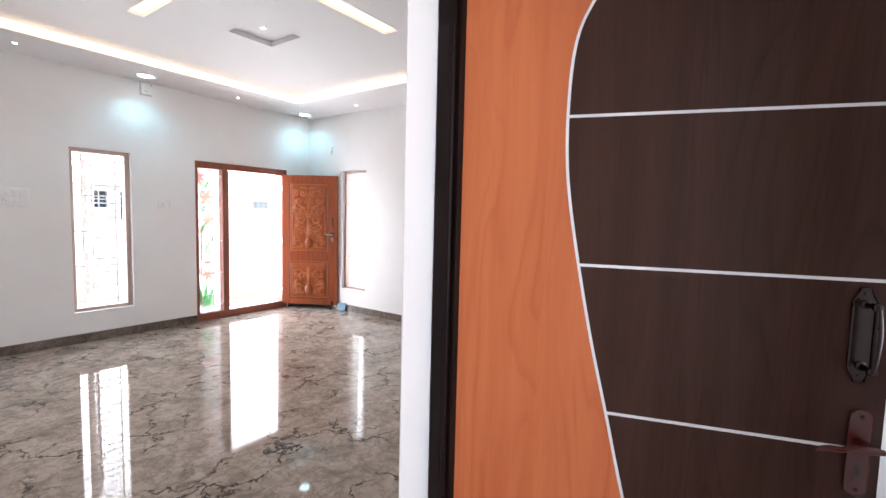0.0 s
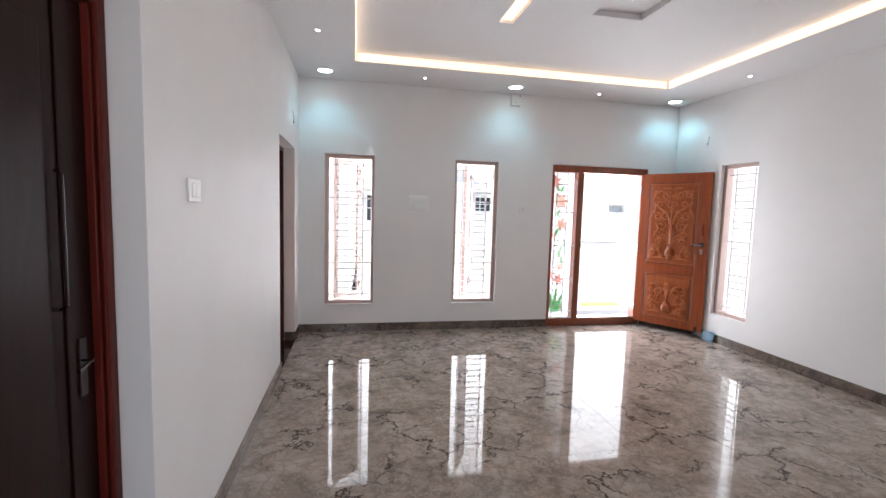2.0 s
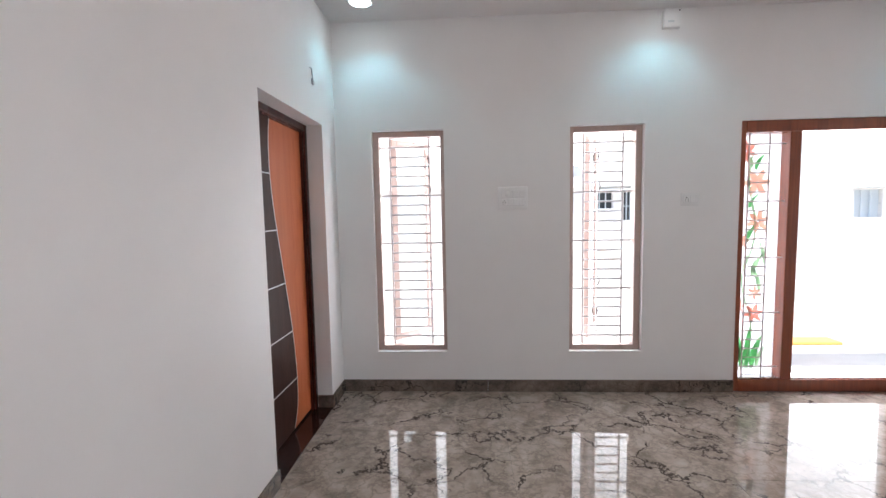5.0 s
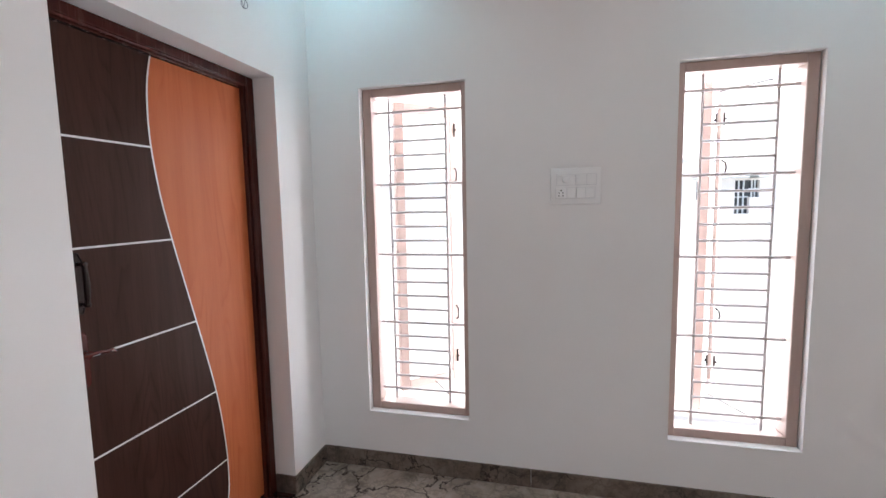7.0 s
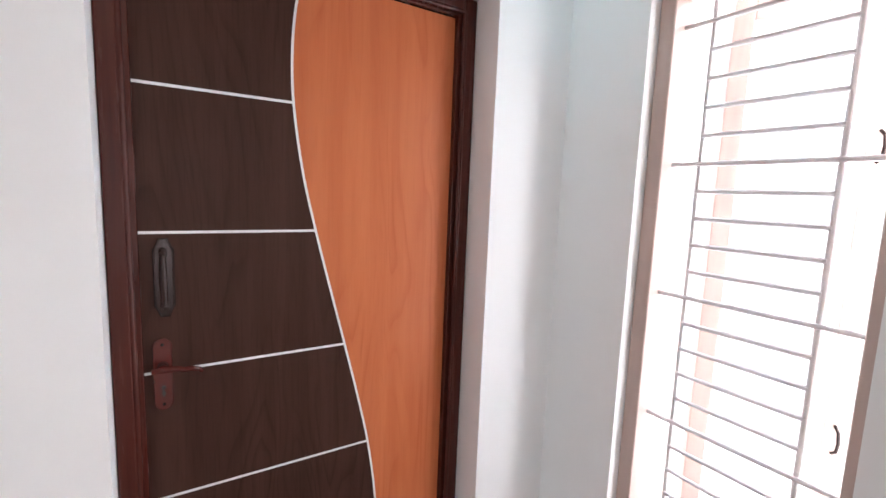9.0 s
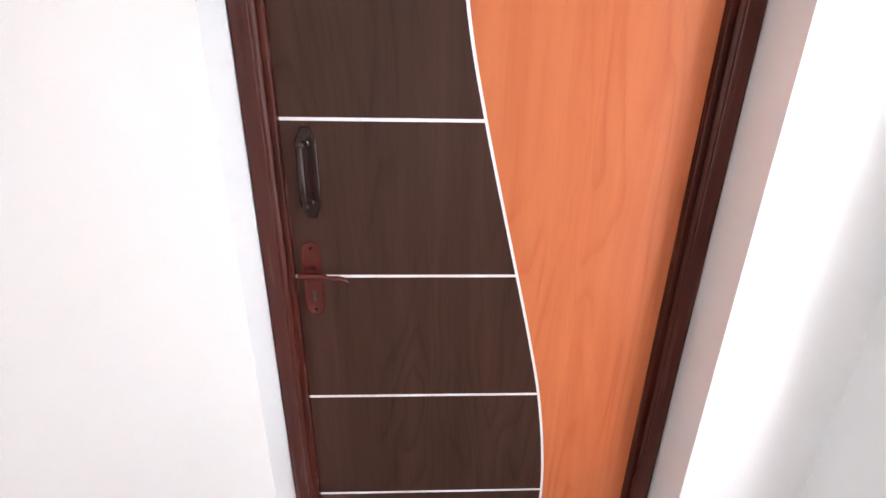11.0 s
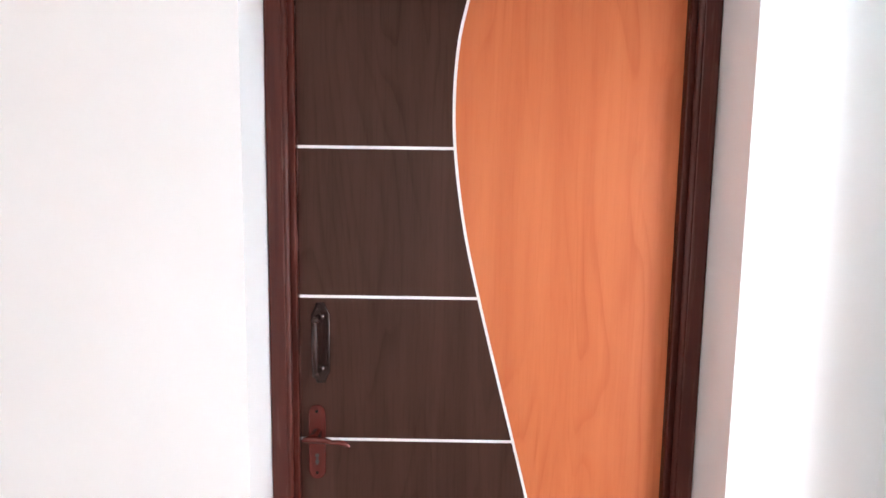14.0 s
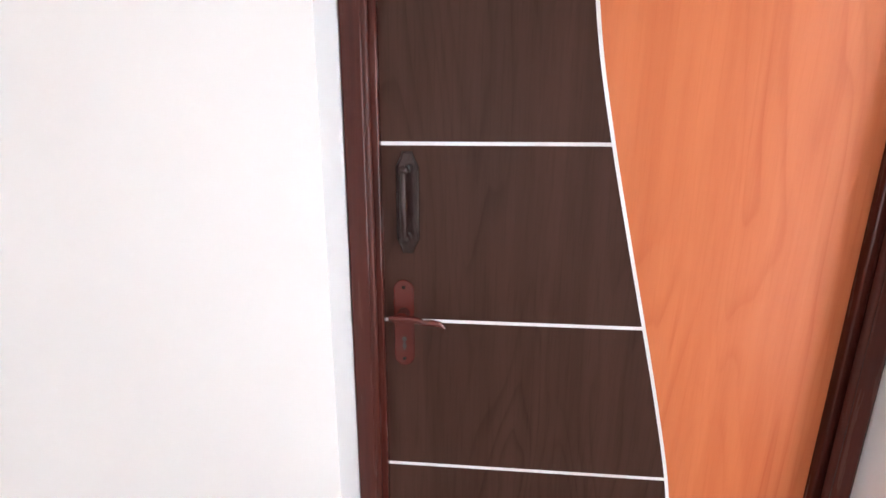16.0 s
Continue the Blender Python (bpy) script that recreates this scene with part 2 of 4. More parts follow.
MILK_GLASS = lit_glass("milky_glass", (0.70, 0.69, 0.70))
PETAL = lit_glass("painted_red_petal", (0.95, 0.56, 0.47))
PETAL_LIGHT = lit_glass("painted_coral_petal", (0.96, 0.68, 0.57))
STEM = lit_glass("painted_green_leaf", (0.30, 0.66, 0.35))
STEM_LIGHT = lit_glass("painted_pale_green_leaf", (0.58, 0.77, 0.56))
BLUE_FILM = plastic("blue_plastic_film", (0.08, 0.25, 0.40), 0.25)
WIRE = plastic("grey_wire", (0.25, 0.25, 0.27), 0.5)
HAZE = glow("bright_hazy_sky", (1.0, 0.975, 0.99), 0.62)
# the haze of distance is put into this pale blue-grey colour
HILL = paint("haze_tinted_slope", (0.50, 0.52, 0.58), 0.9, 0.15)
GREY_PAINT = paint("grey_outer_paint", (0.62, 0.66, 0.68), 0.7)


# ---- mesh helpers ----
def box(bm, x0, x1, y0, y1, z0, z1, bevel=0.0, steps=1):
    """A box, its edges rounded by bevel."""
    made = bmesh.ops.create_cube(bm, size=1.0, matrix=Matrix.Translation(((x0 + x1) / 2, (y0 + y1) / 2, (z0 + z1) / 2)) @ Matrix.Diagonal((abs(x1 - x0), abs(y1 - y0), abs(z1 - z0), 1)))
    if bevel > 0:
        edges = list({e for v in made["verts"] for e in v.link_edges})
        bmesh.ops.bevel(bm, geom=edges, offset=bevel, segments=steps, affect="EDGES", profile=0.5)


def tube(bm, points, radius, sides=8, flat=1.0, up=(0, 1, 0), closed=False):
    """A round or flattened rod along points; radius may be one number or one for each point."""
    points = [Vector(p) for p in points]
    count = len(points)
    radii = radius if isinstance(radius, (list, tuple)) else [radius] * count
    rings = []
    for i, p in enumerate(points):
        a = points[(i - 1) % count] if closed or i > 0 else p
        b = points[(i + 1) % count] if closed or i < count - 1 else p
        way = (b - a).normalized()
        side = way.cross(Vector(up))
        if side.length < 1e-4:
            side = way.cross(Vector((1, 0, 0)))
        side.normalize()
        lift = side.cross(way).normalized()
        rings.append([bm.verts.new(p + (side * math.cos(k * math.tau / sides) + lift * flat * math.sin(k * math.tau / sides)) * radii[i]) for k in range(sides)])
    pairs = list(zip(rings, rings[1:])) + ([(rings[-1], rings[0])] if closed else [])
    for one, two in pairs:
        for k in range(sides):
            bm.faces.new((one[k], one[(k + 1) % sides], two[(k + 1) % sides], two[k]))
    if not closed:
        bm.faces.new(rings[0][::-1]), bm.faces.new(rings[-1])


def disc(bm, centre, radius, depth, axis="z", sides=24, bevel=0.0):
    """A short cylinder from centre along axis."""
    turn = {"z": Matrix(), "x": Matrix.Rotation(radians(90), 4, "Y"), "y": Matrix.Rotation(radians(-90), 4, "X")}[axis]
    made = bmesh.ops.create_cone(bm, cap_ends=True, segments=sides, radius1=radius, radius2=radius, depth=depth, matrix=Matrix.Translation(centre) @ turn @ Matrix.Translation((0, 0, depth / 2)))
    if bevel > 0:
        edges = [e for e in {e for v in made["verts"] for e in v.link_edges} if any(len(f.verts) > 4 for f in e.link_faces)]
        bmesh.ops.bevel(bm, geom=edges, offset=bevel, segments=2, affect="EDGES", profile=0.5)


def plate(bm, outline, y0, y1):
    """A plate whose outline lies in x and z, from y0 to y1."""
    front = [bm.verts.new((x, y1, z)) for x, z in outline]
    back = [bm.verts.new((x, y0, z)) for x, z in outline]
    bm.faces.new(front), bm.faces.new(back[::-1])
    for i in range(len(outline)):
        j = (i + 1) % len(outline)
        bm.faces.new((front[j], front[i], back[i], back[j]))
    bmesh.ops.recalc_face_normals(bm, faces=bm.faces[:])


def part(name, bm, material, parent=None, label="", smooth=False, **tags):
    """Links a bmesh as one mesh object under a thing or a part."""
    mesh = bpy.data.meshes.new(name)
    bmesh.ops.recalc_face_normals(bm, faces=bm.faces[:])
    bm.to_mesh(mesh)
    bm.free()
    mesh.materials.append(material)
    if smooth:
        mesh.shade_smooth()
        mesh.set_sharp_from_angle(angle=radians(35))
    ob = new(name, mesh)
    ob.parent = parent
    return tagged(ob, label, **tags)


def thing(name, label, category, m=None, group="", kind=""):
    """An empty at the base of a thing."""
    ob = new(name)
    ob.empty_display_size = 0.1
    if m is not None:
        ob.matrix_world = m
    return tagged(ob, label, category, group, kind)


def slab(name, us, vs, holes, place, material, label, category):
    """A wall with openings. us, vs: its extent along and up; holes: (u0, u1, v0, v1); place(u, v, side) gives a point."""
    cu = sorted({*us, *(h[i] for h in holes for i in (0, 1))})
    cv = sorted({*vs, *(h[i] for h in holes for i in (2, 3))})
    solid = lambda i, j: 0 <= i < len(cu) - 1 and 0 <= j < len(cv) - 1 and not any(
        h[0] < (cu[i] + cu[i + 1]) / 2 < h[1] and h[2] < (cv[j] + cv[j + 1]) / 2 < h[3] for h in holes)
    bm = bmesh.new()
    made = {}

    def corner(i, j, side):
        if (i, j, side) not in made:
            made[i, j, side] = bm.verts.new(place(cu[i], cv[j], side))
        return made[i, j, side]

    for i in range(len(cu) - 1):
        for j in range(len(cv) - 1):
            if not solid(i, j):
                continue
            for side in (0, 1):
                bm.faces.new([corner(a, b, side) for a, b in ((i, j), (i + 1, j), (i + 1, j + 1), (i, j + 1))])
            for (di, dj), (a, b) in (((-1, 0), ((i, j), (i, j + 1))), ((1, 0), ((i + 1, j), (i + 1, j + 1))), ((0, -1), ((i, j), (i + 1, j))), ((0, 1), ((i, j + 1), (i + 1, j + 1)))):
                if not solid(i + di, j + dj):
                    bm.faces.new((corner(*a, 0), corner(*b, 0), corner(*b, 1), corner(*a, 1)))
    return part(name, bm, material, label=label, category=category, kind="structure")


# ---- the plan, in metres ----
ROOM_X, BACK_Y, HEIGHT = 4.985, -5.36, 3.0
HEAD = 2.15
WINDOW_Z = (0.335, 2.15)
WINDOW_1, WINDOW_2 = (0.297, 0.880), (1.876, 2.450)
MAIN = (3.178, 4.575)
WINDOW_R = (-1.310, -0.800)
DOOR_2, DOOR_3 = (-1.331, -0.320), (-4.905, -3.90)
PASSAGE_X = 1.10
DOOR_1 = (-6.367, -5.365)
THICK = 0.23
END_Y = -7.6

slab("wall_north", (-THICK, ROOM_X + THICK), (0, 3.4), [(*WINDOW_1, *WINDOW_Z), (*WINDOW_2, *WINDOW_Z), (*MAIN, -1, HEAD)],
     lambda u, v, s: (u, THICK * s, v), WALL, "white painted wall with two tall windows and the main door", "wall")
slab("wall_west", (END_Y, 0), (0, 3.4), [(*DOOR_2, -1, HEAD), (*DOOR_3, -1, HEAD)],
     lambda u, v, s: (-THICK * s, u, v), WALL, "white painted wall with two recessed flush doors", "wall")
slab("wall_east", (BACK_Y, 0), (0, 3.4), [(*WINDOW_R, *WINDOW_Z)],
     lambda u, v, s: (ROOM_X + THICK * s, u, v), WALL, "white painted wall with one tall window", "wall")
slab("wall_passage", (END_Y, BACK_Y - 0.002), (0, 3.4), [(*DOOR_1, -1, HEAD)],
     lambda u, v, s: (PASSAGE_X + THICK * s, u, v), WALL, "white painted passage wall with a recessed door", "wall")
slab("wall_south", (PASSAGE_X + THICK, ROOM_X + THICK), (0, 3.4), [], lambda u, v, s: (u, BACK_Y - 0.115 * s, v), WALL, "plain white painted wall", "wall")
# out of view; both openings are made up to go with the added lamps
slab("wall_passage_end", (-THICK, 3.63), (0, 3.4), [(0.1, 1.0, 0.7, 2.3), (1.8, 3.0, 0.8, 2.2)], lambda u, v, s: (u, END_Y - THICK * s, v), WALL, "plain white painted wall closing the passage, two openings added for light", "wall")
slab("wall_bedroom", (END_Y, BACK_Y - 0.12), (0, 3.4), [], lambda u, v, s: (3.4 + THICK * s, u, v), WALL, "plain white painted wall of the side room", "wall")

# ---- ceiling ----
TRAY = (0.641, 4.236, -4.62, -0.727)
TRAY_Z, RECESS = 3.085, (2.47, 2.90, -2.56, -2.12)
SLOT_A, SLOT_B = (1.81, 1.93, -3.20, -1.80), (1.95, 3.26, -3.41, -3.26)


def build_ceiling():
    """The border, the raised tray with two light slots and a small square recess, in one mesh."""
    bm = bmesh.new()
    x0, x1, y0, y1 = TRAY

    def flat(xs, ys, holes, z):
        for a, b in zip(xs, xs[1:]):
            for c, d in zip(ys, ys[1:]):
                if not any(h[0] < (a + b) / 2 < h[1] and h[2] < (c + d) / 2 < h[3] for h in holes):
                    bm.faces.new([bm.verts.new(p) for p in ((a, c, z), (b, c, z), (b, d, z), (a, d, z))])

    def sides(hole, low, high):
        a, b, c, d = hole
        for p, q in (((a, c), (b, c)), ((b, c), (b, d)), ((b, d), (a, d)), ((a, d), (a, c))):
            bm.faces.new([bm.verts.new(v) for v in ((*p, low), (*q, low), (*q, high), (*p, high))])

    flat(sorted({-0.1, x0, x1, PASSAGE_X, ROOM_X + 0.1}), sorted({END_Y - 0.1, BACK_Y, y0, y1, 0.1}), [TRAY], HEIGHT)
    sides(TRAY, HEIGHT, TRAY_Z)
    inner = [RECESS, SLOT_A, SLOT_B]
    flat(sorted({x0, x1, *(v for h in inner for v in h[:2])}), sorted({y0, y1, *(v for h in inner for v in h[2:])}), inner, TRAY_Z)
    for hole, top in ((RECESS, 3.13), (SLOT_A, 3.115), (SLOT_B, 3.115)):
        sides(hole, TRAY_Z, top)
        flat(hole[:2], hole[2:], [], top)
    bmesh.ops.remove_doubles(bm, verts=bm.verts[:], dist=0.0005)
    return part("ceiling", bm, CEILING, label="white plaster tray ceiling with cove edge and light slots", category="ceiling", kind="structure")


build_ceiling()
bm = bmesh.new()
box(bm, -THICK, ROOM_X + THICK, END_Y - THICK, THICK, 3.402, 3.6)
part("roof_slab", bm, CEILING, label="concrete roof slab above the rooms", category="roof", kind="structure")


def led_strip(name, label, x0, x1, y0, y1, z0, z1):
    bm = bmesh.new()
    box(bm, x0, x1, y0, y1, z0, z1, 0.002)
    part(name, bm, LED_COVE, label=label, category="light strip", group="warm strip lights")


COVE = "warm white strip light along the ceiling tray edge"
led_strip("led_strip", COVE, TRAY[0] + 0.03, TRAY[1] - 0.03, TRAY[3] - 0.012, TRAY[3] - 0.002, 3.006, 3.078)
led_strip("led_strip", COVE, TRAY[0] + 0.03, TRAY[1] - 0.03, TRAY[2] + 0.002, TRAY[2] + 0.012, 3.006, 3.078)
led_strip("led_strip", COVE, TRAY[0] + 0.002, TRAY[0] + 0.012, TRAY[2] + 0.03, TRAY[3] - 0.03, 3.006, 3.078)
led_strip("led_strip", COVE, TRAY[1] - 0.012, TRAY[1] - 0.002, TRAY[2] + 0.03, TRAY[3] - 0.03, 3.006, 3.078)
SLOT = "warm white strip light in a ceiling slot"
led_strip("led_strip", SLOT, SLOT_A[0] + 0.01, SLOT_A[1] - 0.01, SLOT_A[2] + 0.01, SLOT_A[3] - 0.01, 3.104, 3.114)
led_strip("led_strip", SLOT, SLOT_B[0] + 0.01, SLOT_B[1] - 0.01, SLOT_B[2] + 0.01, SLOT_B[3] - 0.01, 3.104, 3.114)


def round_panel(x, y):
    """A round recessed panel lamp: rim and bright diffuser."""
    lamp = thing("ceiling_lamp", "round cool white recessed panel lamp in the ceiling, lit", "ceiling lamp", pose(x, y, HEIGHT), "round ceiling lamps")
    bm = bmesh.new()
    ring = [(0.085 + 0.012 * math.cos(a), 0, -0.004 + 0.006 * math.sin(a)) for a in [k * math.tau / 8 for k in range(8)]]
    rows = [[bm.verts.new((r * math.cos(t), r * math.sin(t), z)) for r, _, z in ring] for t in [k * math.tau / 32 for k in range(32)]]
    for i in range(32):
        for k in range(8):
            bm.faces.new((rows[i][k], rows[(i + 1) % 32][k], rows[(i + 1) % 32][(k + 1) % 8], rows[i][(k + 1) % 8]))
    part("rim", bm, SWITCH, lamp, "white lamp rim", smooth=True)
    bm = bmesh.new()
    disc(bm, (0, 0, -0.007), 0.084, 0.006, sides=32)
    part("diffuser", bm, LED_COOL, lamp, "bright cool white diffuser")
    bulb = new("panel_light", bpy.data.lights.new("panel_light", "SPOT"))
    bulb.data.energy, bulb.data.color, bulb.data.shadow_soft_size = 6.0, (0.36, 0.84, 1.0), 0.07
    bulb.data.spot_size, bulb.data.spot_blend = radians(128), 0.55
    bulb.matrix_world = pose(x, y, HEIGHT - 0.02)


for x, y in ((0.32, -0.335), (2.51, -0.31), (4.70, -0.26)):
    round_panel(x, y)


def small_spot(x, y, z):
    lamp = thing("spot_lamp", "tiny white recessed spot lamp in the ceiling, lit", "spot lamp", pose(x, y, z), "small ceiling spots")
    bm = bmesh.new()
    disc(bm, (0, 0, -0.004), 0.026, 0.005, sides=20, bevel=0.001)
    part("rim", bm, SWITCH, lamp)
    bm = bmesh.new()
    disc(bm, (0, 0, -0.008), 0.014, 0.006, sides=16)
    part("lens", bm, LED_SPOT, lamp, "bright lens")


for x, y, z in ((0.334, -1.46, HEIGHT), (1.416, -0.36, HEIGHT), (3.60, -0.31, HEIGHT), (4.687, -1.40, HEIGHT), (2.66, -2.36, 3.13), (0.334, -2.8, HEIGHT), (4.687, -2.8, HEIGHT)):
    small_spot(x, y, z)


# ---- doors between the rooms ----
LEAF_W, LEAF_H, LEAF_T = 0.885, 2.068, 0.035
LINES = (0.334, 0.678, 1.023, 1.378, 1.730)
CURVE_2 = ((0.0, 0.325), (0.07, 0.283), (0.17, 0.250), (0.334, 0.243), (0.50, 0.256), (0.678, 0.283), (0.85, 0.322), (1.023, 0.366), (1.20, 0.412), (1.378, 0.457), (1.55, 0.495), (1.73, 0.519), (1.86, 0.522), (1.98, 0.512), (2.068, 0.492))


CURVE_1 = ((0.0, 0.50), (0.10, 0.535), (0.25, 0.548), (0.42, 0.530), (0.60, 0.488), (0.81, 0.430), (1.02, 0.380), (1.195, 0.338), (1.371, 0.302), (1.512, 0.277), (1.62, 0.264), (1.74, 0.261), (1.86, 0.267), (1.935, 0.282), (1.996, 0.312), (2.068, 0.360))


def curve_at(z, CURVE):
    """Width of the orange part, from the hinge edge, at a height: a smooth line through the marks."""
    i = max(0, min(len(CURVE) - 2, next((k for k in range(len(CURVE) - 1) if z <= CURVE[k + 1][0]), len(CURVE) - 2)))
    p0, p1, p2, p3 = (CURVE[max(0, min(len(CURVE) - 1, k))] for k in (i - 1, i, i + 1, i + 2))
    s = (z - p1[0]) / (p2[0] - p1[0])
    m1 = (p2[1] - p0[1]) / max(1e-6, p2[0] - p0[0]) * (p2[0] - p1[0])
    m2 = (p3[1] - p1[1]) / max(1e-6, p3[0] - p1[0]) * (p2[0] - p1[0])
    return (2 * s**3 - 3 * s**2 + 1) * p1[1] + (s**3 - 2 * s**2 + s) * m1 + (-2 * s**3 + 3 * s**2) * p2[1] + (s**3 - s**2) * m2


def flush_door(label, m, side, marks_of_curve, LEAF_W=LEAF_W, group="flush doors"):
    """A two-tone laminate door leaf. Its x runs from the hinges, z up; the face with the handles looks to side * y."""
    door = thing("flush_door", label, "door", m, group)
    half = 0.0035
    bm = bmesh.new()
    box(bm, 0, LEAF_W, -LEAF_T * side, -0.003 * side, 0, LEAF_H, 0.0015)
    part("leaf_core", bm, WENGE, door, "dark brown door edge")
    steps = 72
    heights = [LEAF_H * k / steps for k in range(steps + 1)]
    bm = bmesh.new()
    plate(bm, [(0.0, 0.0)] + [(curve_at(z, marks_of_curve) - half, z) for z in heights] + [(0.0, LEAF_H)], -0.003 * side, 0)
    part("orange_panel", bm, ORANGE, door, "orange cherry laminate panel with a wavy edge")
    levels = (0.0, *LINES, LEAF_H)
    for low, high in zip(levels, levels[1:]):
        a, b = low + (half if low > 0 else 0), high - (half if high < LEAF_H else 0)
        marks = [a + (b - a) * k / 14 for k in range(15)]
        bm = bmesh.new()
        plate(bm, [(LEAF_W, a)] + [(LEAF_W, b)] + [(curve_at(z, marks_of_curve) + half, z) for z in reversed(marks)], -0.003 * side, 0)
        part("dark_panel", bm, WENGE, door, "dark wenge laminate panel")
    for z in LINES:
        bm = bmesh.new()
        box(bm, curve_at(z, marks_of_curve) + half, LEAF_W, -0.003 * side, 0.0006 * side, z - half, z + half)
        part("inlay", bm, INLAY, door, "silver white inlay strip")
    bm = bmesh.new()
    edge = [(curve_at(z, marks_of_curve) - half, z) for z in heights] + [(curve_at(z, marks_of_curve) + half, z) for z in reversed(heights)]
    plate(bm, edge, -0.003 * side, 0.0008 * side)
    part("curved_inlay", bm, INLAY, door, "silver white curved inlay strip")

    # pull handle: shaped back plate with a raised rim, two knobbed posts and a tapered grip
    x, mid = LEAF_W - 0.050, 1.265
    w, e = 0.0205, 0.097
    shape = [(-w * 0.42, -e), (w * 0.42, -e), (w * 0.66, -e + 0.014), (w, -e + 0.027), (w, e - 0.027), (w * 0.66, e - 0.014), (w * 0.42, e), (-w * 0.42, e), (-w * 0.66, e - 0.014), (-w, e - 0.027), (-w, -e + 0.027), (-w * 0.66, -e + 0.014)]
    bm = bmesh.new()
    plate(bm, [(x + a, mid + b) for a, b in shape], 0, 0.003 * side)
    tube(bm, [(x + a, 0.003 * side, mid + b) for a, b in shape], 0.0026, 8, closed=True)
    part("back_plate", bm, BRONZE, door, "dark bronze shaped back plate", smooth=True)
    bm = bmesh.new()
    bar = [(x + 0.002, (0.040 + 0.006 * math.sin(math.pi * k / 14)) * side, mid - 0.070 + 0.140 * k / 14) for k in range(15)]
    tube(bm, bar, [0.0050 + 0.0034 * math.sin(math.pi * k / 14) for k in range(15)], 12)
    part("grip", bm, BRONZE, door, "dark bronze tapered grip", smooth=True)
    for z in (mid - 0.064, mid + 0.064):
        bm = bmesh.new()
        tube(bm, [(x + 0.001, d * side, z) for d in (0.003, 0.006, 0.009, 0.014, 0.030, 0.036, 0.040, 0.044, 0.047)], [0.0095, 0.0095, 0.006, 0.0052, 0.0052, 0.0085, 0.0095, 0.0085, 0.003], 14, up=(0, 0, 1))
        part("post", bm, BRONZE, door, smooth=True)
    for z in (mid - 0.086, mid + 0.086):
        bm = bmesh.new()
        disc(bm, (x, 0.003 * side, z), 0.0042, 0.0022 * side, "y", 12)
        part("screw", bm, BRONZE, door)

    # lever lock: rounded plate, boss, curved lever and keyhole
    x, low, high = LEAF_W - 0.040, 0.926, 1.110
    bm = bmesh.new()
    w = 0.0195
    shape = [(x + w * math.cos(a), high - w + w * math.sin(a)) for a in [math.pi * k / 12 for k in range(13)]] + [(x - w * math.cos(a), low + w - w * math.sin(a)) for a in [math.pi * k / 12 for k in range(13)]]
    plate(bm, shape, 0, 0.007 * side)
    tube(bm, [(a, 0.007 * side, b) for a, b in shape], 0.0016, 6, closed=True)
    part("lock_plate", bm, BROWN_METAL, door, "brown painted lock plate")
    bm = bmesh.new()
    z = 1.040
    disc(bm, (x, 0.007 * side, z), 0.013, 0.03 * side, "y", 16)
    lever = [(x + 0.024, 0.040 * side, z), (x, 0.042 * side, z + 0.002), (x - 0.03, 0.043 * side, z + 0.001), (x - 0.045, 0.043 * side, z - 0.004), (x - 0.062, 0.042 * side, z - 0.004), (x - 0.076, 0.040 * side, z - 0.008), (x - 0.085, 0.038 * side, z - 0.016)]
    tube(bm, lever, [0.006, 0.008, 0.0065, 0.006, 0.0065, 0.006, 0.0045], 10)
    part("lever", bm, BROWN_METAL, door, "brown curved lever handle", smooth=True)
    bm = bmesh.new()
    disc(bm, (x, 0.0072 * side, 0.984), 0.0048, 0.0010 * side, "y", 12)
    disc(bm, (x, 0.0072 * side, 0.968), 0.0045, 0.0010 * side, "y", 12)
    box(bm, x - 0.0022, x + 0.0022, 0.0072 * side, 0.0080 * side, 0.960, 0.978)
    part("keyhole", bm, HOLE, door)
    for z in (low + 0.014, high - 0.014):
        bm = bmesh.new()
        disc(bm, (x, 0.007 * side, z), 0.0036, 0.0016 * side, "y", 12)
        part("screw", bm, BRONZE, door)
    return door


def door_stop(m, side):
    """A small door holder near the foot of a leaf."""
    stop = thing("door_holder", "small steel door holder near the foot of the door", "door holder", m, "door holders")
    bm = bmesh.new()
    disc(bm, (0, 0, 0), 0.012, 0.03 * side, "y", 16, 0.003)
    part("knob", bm, STEEL, stop, "bright steel knob", smooth=True)
    bm = bmesh.new()
    box(bm, -0.007, 0.007, 0, 0.008 * side, -0.07, -0.015, 0.002)
    tube(bm, [(0, 0.006 * side, -0.03), (0.004, 0.014 * side, -0.05), (0, 0.012 * side, -0.07)], 0.004, 8)
    part("bracket", bm, BRONZE, stop, "dark bracket")


